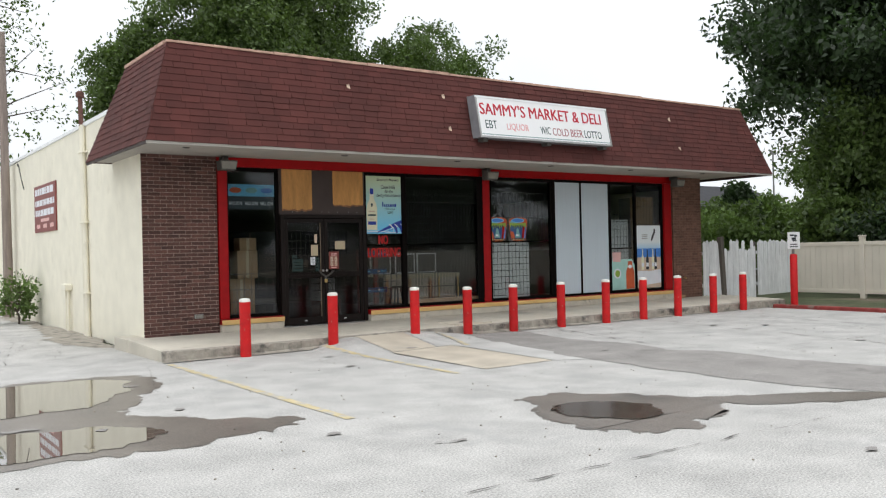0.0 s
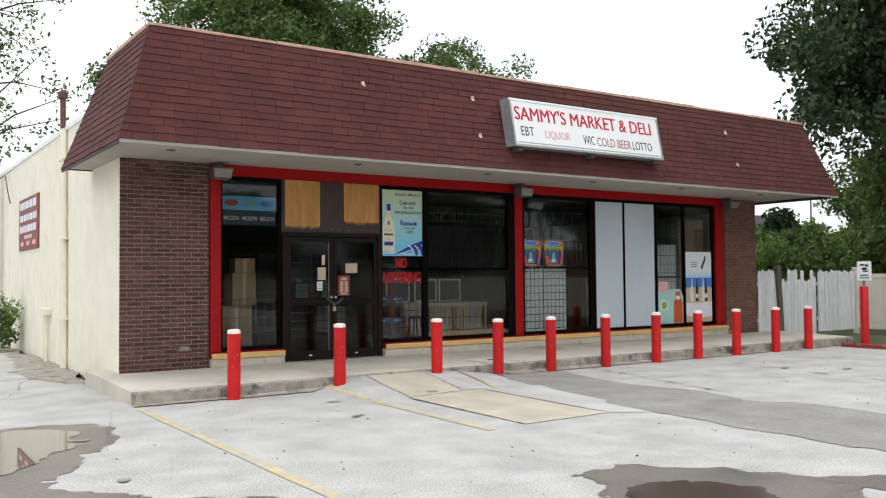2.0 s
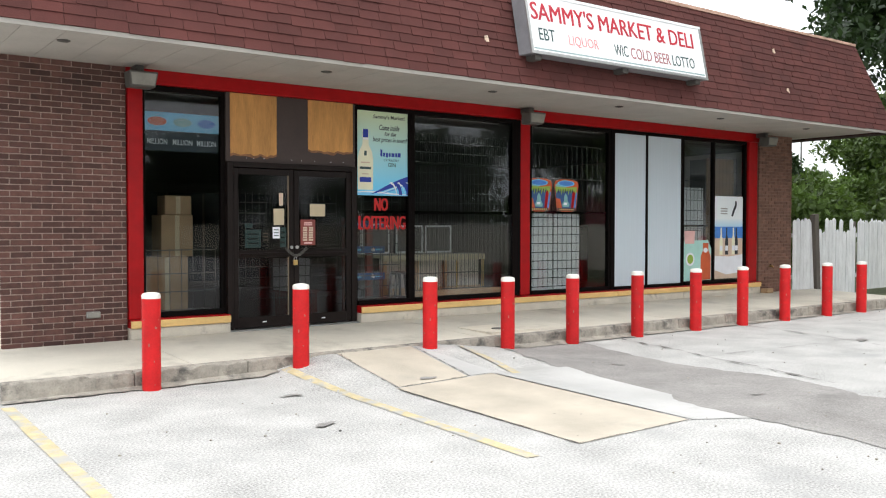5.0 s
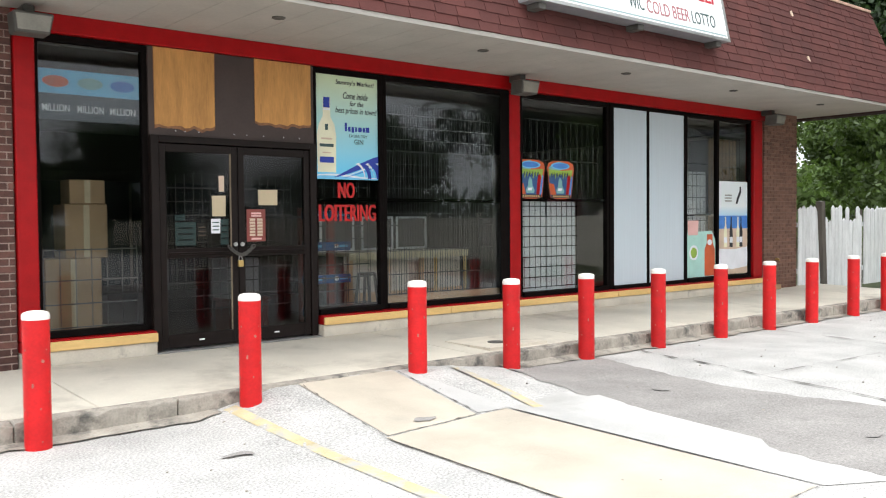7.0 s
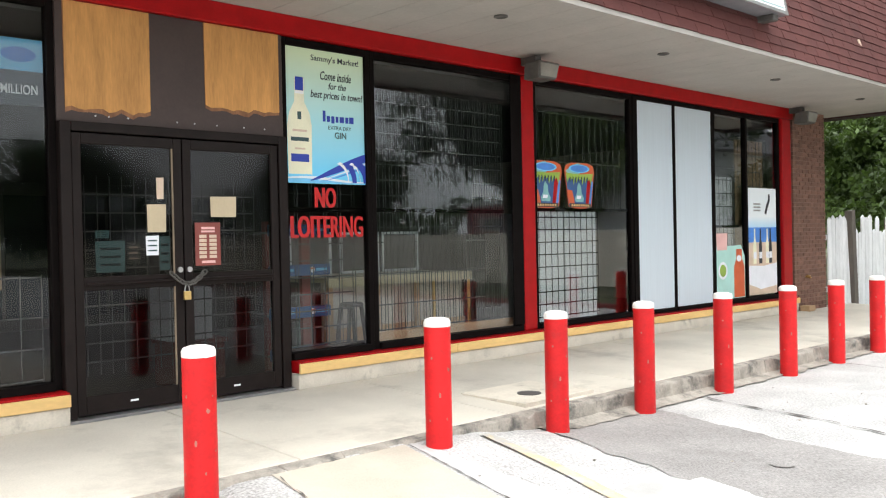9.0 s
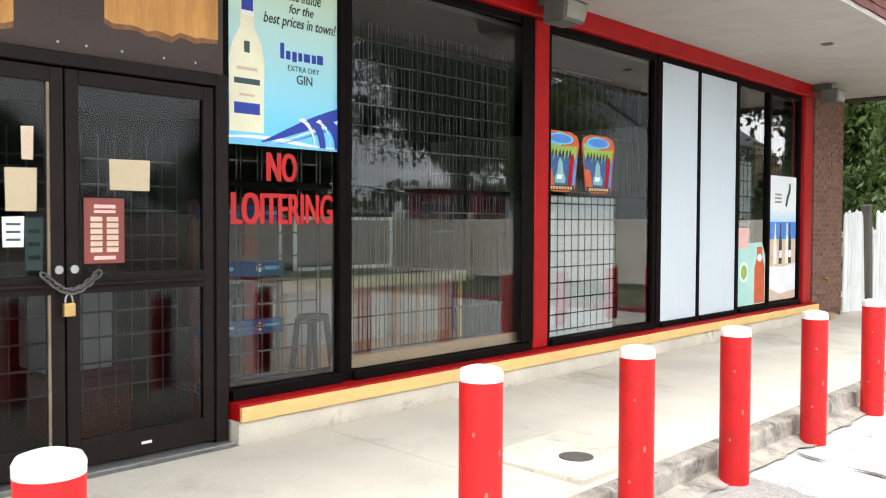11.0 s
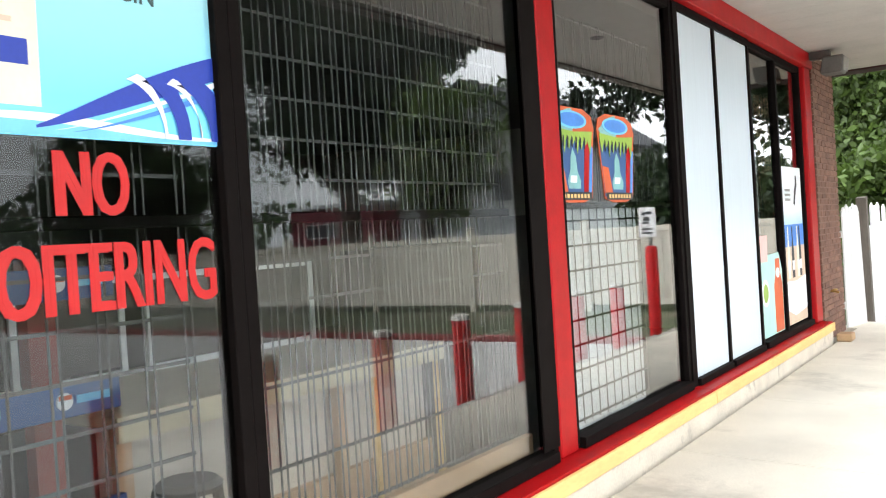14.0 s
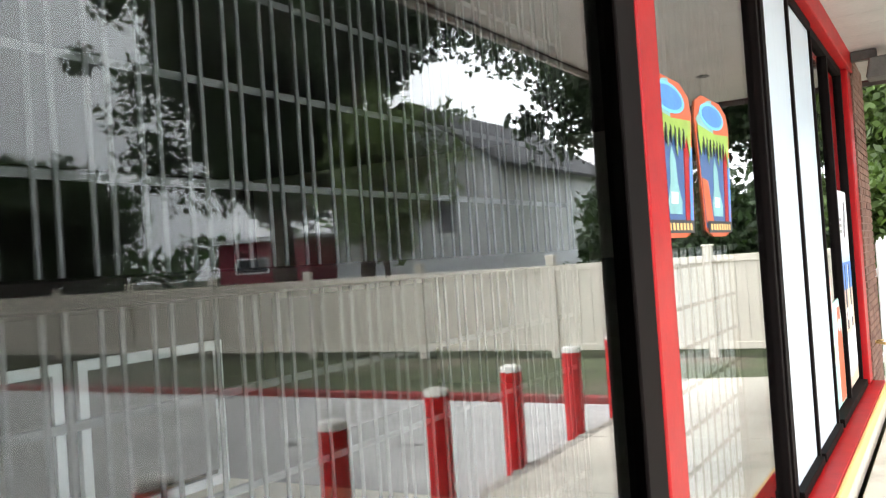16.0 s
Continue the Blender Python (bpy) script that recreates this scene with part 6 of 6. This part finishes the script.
tree(17.0, -40.0, 7.6, 6.5, 0.8, 300, 100, 0.22, 18, "green tree across the road", material="leaf_dark", clump_r=1.3)
tree(14.0, -48.0, 14.0, 8.5, 2.0, 320, 90, 0.24, 10, "green tree far behind the lot", material="leaf_dark", clump_r=1.4)
tree(-6.0, -46.0, 12.0, 8.0, 2.0, 300, 90, 0.24, 12, "green tree far behind the lot", material="leaf_dark", clump_r=1.4)
tree(36.5, 26.5, 4.9, 2.4, 0.4, 170, 110, 0.14, 13, "dark conifer behind the picket fence", material="leaf_dark", shape=0.2, clump_r=0.6, trunk=0.16)
tree(40.5, 28.5, 4.2, 4.0, 0.4, 190, 100, 0.15, 14, "light green tree behind the fence", material="leaf_light", clump_r=0.9, trunk=0.16)
tree(44.5, 29.5, 4.2, 4.2, 0.4, 190, 100, 0.15, 15, "light green tree behind the fence", material="leaf_light", clump_r=0.9, trunk=0.16)
tree(33.5, 25.0, 3.7, 3.0, 0.8, 130, 100, 0.14, 16, "green tree beside a white house", clump_r=0.7, trunk=0.16)
tree(50.5, 29.6, 9.5, 3.4, 0.8, 260, 110, 0.16, 27, "tall green tree beyond the picket fence", material="leaf", clump_r=0.9, trunk=0.2)
tree(46.5, 25.0, 10.0, 3.6, 0.8, 300, 110, 0.16, 19, "tall green tree beyond the picket fence", material="leaf", clump_r=0.9, trunk=0.2)
tree(47.0, 21.0, 11.0, 4.4, 1.0, 320, 110, 0.16, 20, "tall green tree beyond the picket fence", material="leaf", clump_r=1.0, trunk=0.25)
for k, (x, y, h, s) in enumerate(((27.5, 20.5, 3.0, 2.4), (26.4, 13.4, 2.9, 2.0), (27.2, 15.6, 3.4, 2.4), (28.6, 10.8, 3.6, 2.4), (31.0, 18.0, 3.6, 2.4))):
    tree(x, y, h, s, 0.3, 130, 100, 0.11, 30 + k, "dark leafy bush behind the fence", ("leaf_light", "leaf_dark", "leaf", "leaf_dark", "leaf")[k], trunk=0.08, clump_r=0.6, name="bush")
tree(4.05, 24.7, 1.4, 0.9, 0.1, 34, 40, 0.06, 41, "straggly light green bush by the wall", "leaf_light", trunk=0.03, clump_r=0.28, name="bush")
far = []
rnd = random.Random(77)
for k in range(520):
    a = rnd.uniform(-0.5, 2 * math.pi - 0.5)
    d = rnd.uniform(95, 130)
    far.append((12 + d * math.sin(a), 10 + d * math.cos(a), rnd.uniform(0.5, 6.5)))
woods = finish("far_woods", leaf_mesh("far_woods", leaves(far, 3.6, 60, 0.75, 50)), "leaf_dark")
tagged(woods, "distant belt of dark green woods", "woods", kind="stuff")

# ---- neighbouring houses ----
def house(x0, x1, y0, y1, wall_h, ridge, label, wall_mt, along_x=True):
    h = thing("house", ((x0 + x1) / 2, (y0 + y1) / 2, 0), label, "house")
    n = int(wall_h / 0.22)
    part("wall", bx(x0, x1, y0, y1, -0.06, wall_h), wall_mt, h)
    ym = (y0 + y1) / 2
    part("gable", plate([(x0, y0, wall_h), (x0, y1, wall_h), (x0, ym, ridge - 0.1)], (x1 - x0, 0, 0)), wall_mt, h)
    o = 0.35
    for s in (-1, 1):
        ye = ym + s * ((y1 - y0) / 2 + o)
        ze = wall_h - o * (ridge - wall_h) / ((y1 - y0) / 2)
        part("roof", plate([(x0 - o, ym, ridge), (x1 + o, ym, ridge), (x1 + o, ye, ze), (x0 - o, ye, ze)], (0, 0, 0.12)), "roof_dark", h)
    for k in range(1, n):
        part("siding_board", bx(x0 - 0.02, x0 - 0.001, y0, y1, k * wall_h / n, k * wall_h / n + 0.03), wall_mt, h)
    for yy in ((y0 + (y1 - y0) * 0.25), (y0 + (y1 - y0) * 0.7)):
        w = part("window", bx(x0 - 0.05, x0 - 0.021, yy - 0.45, yy + 0.45, wall_h * 0.55, wall_h * 0.55 + 1.2), "white", h)
        part("pane", bx(x0 - 0.06, x0 - 0.051, yy - 0.38, yy + 0.38, wall_h * 0.55 + 0.07, wall_h * 0.55 + 1.13), "dark_glass", w)
    return h


house(34, 44, -1.8, 4.6, 4.9, 7.0, "white-sided house with a charcoal roof beyond the fence", "siding")
house(44.0, 52, 33.0, 41.0, 3.2, 5.4, "low white house behind the trees", "siding")
shed = thing("shed", (41, -9.7, 0), "low maroon flat-roofed shed with a white window", "shed")
part("wall", bx(39, 43, -12.3, -7.2, -0.06, 3.3), "maroon", shed)
part("roof", bx(38.8, 43.2, -12.5, -7.0, 3.3, 3.5), "siding", shed)
w = part("window", bx(38.95, 39.0, -11.3, -9.3, 1.9, 2.6), "white", shed)
part("pane", bx(38.94, 38.95, -11.2, -9.4, 1.97, 2.53), "dark_glass", w)
lp = thing("light_mast", (57.5, 38.5, 0), "thin tall light mast far off", "light mast")
part("mast", tube((57.5, 38.5, 0), (57.5, 38.5, 8.2), 0.08, 0.06, n=8), "dark_steel", lp)
part("lamp_head", bx(57.2, 57.8, 38.4, 38.6, 8.2, 8.5, 0.03), "dark_steel", lp)

# ---- roof shingles last ----
N_C = 15
shingle_face([(EXL, EY, EZ), (EXR, EY, EZ), (TXR, TY, TZ), (TXL, TY, TZ)], N_C, 0.30, 300, 61)
shingle_face([(EXL, BACK_E, EZ), (EXL, EY, EZ), (TXL, TY, TZ), (TXL, BACK_T, TZ)], N_C, 0.30, 0, 62)
shingle_face([(EXR, EY, EZ), (EXR, BACK_E, EZ), (TXR, BACK_T, TZ), (TXR, TY, TZ)], N_C, 0.30, 0, 63)
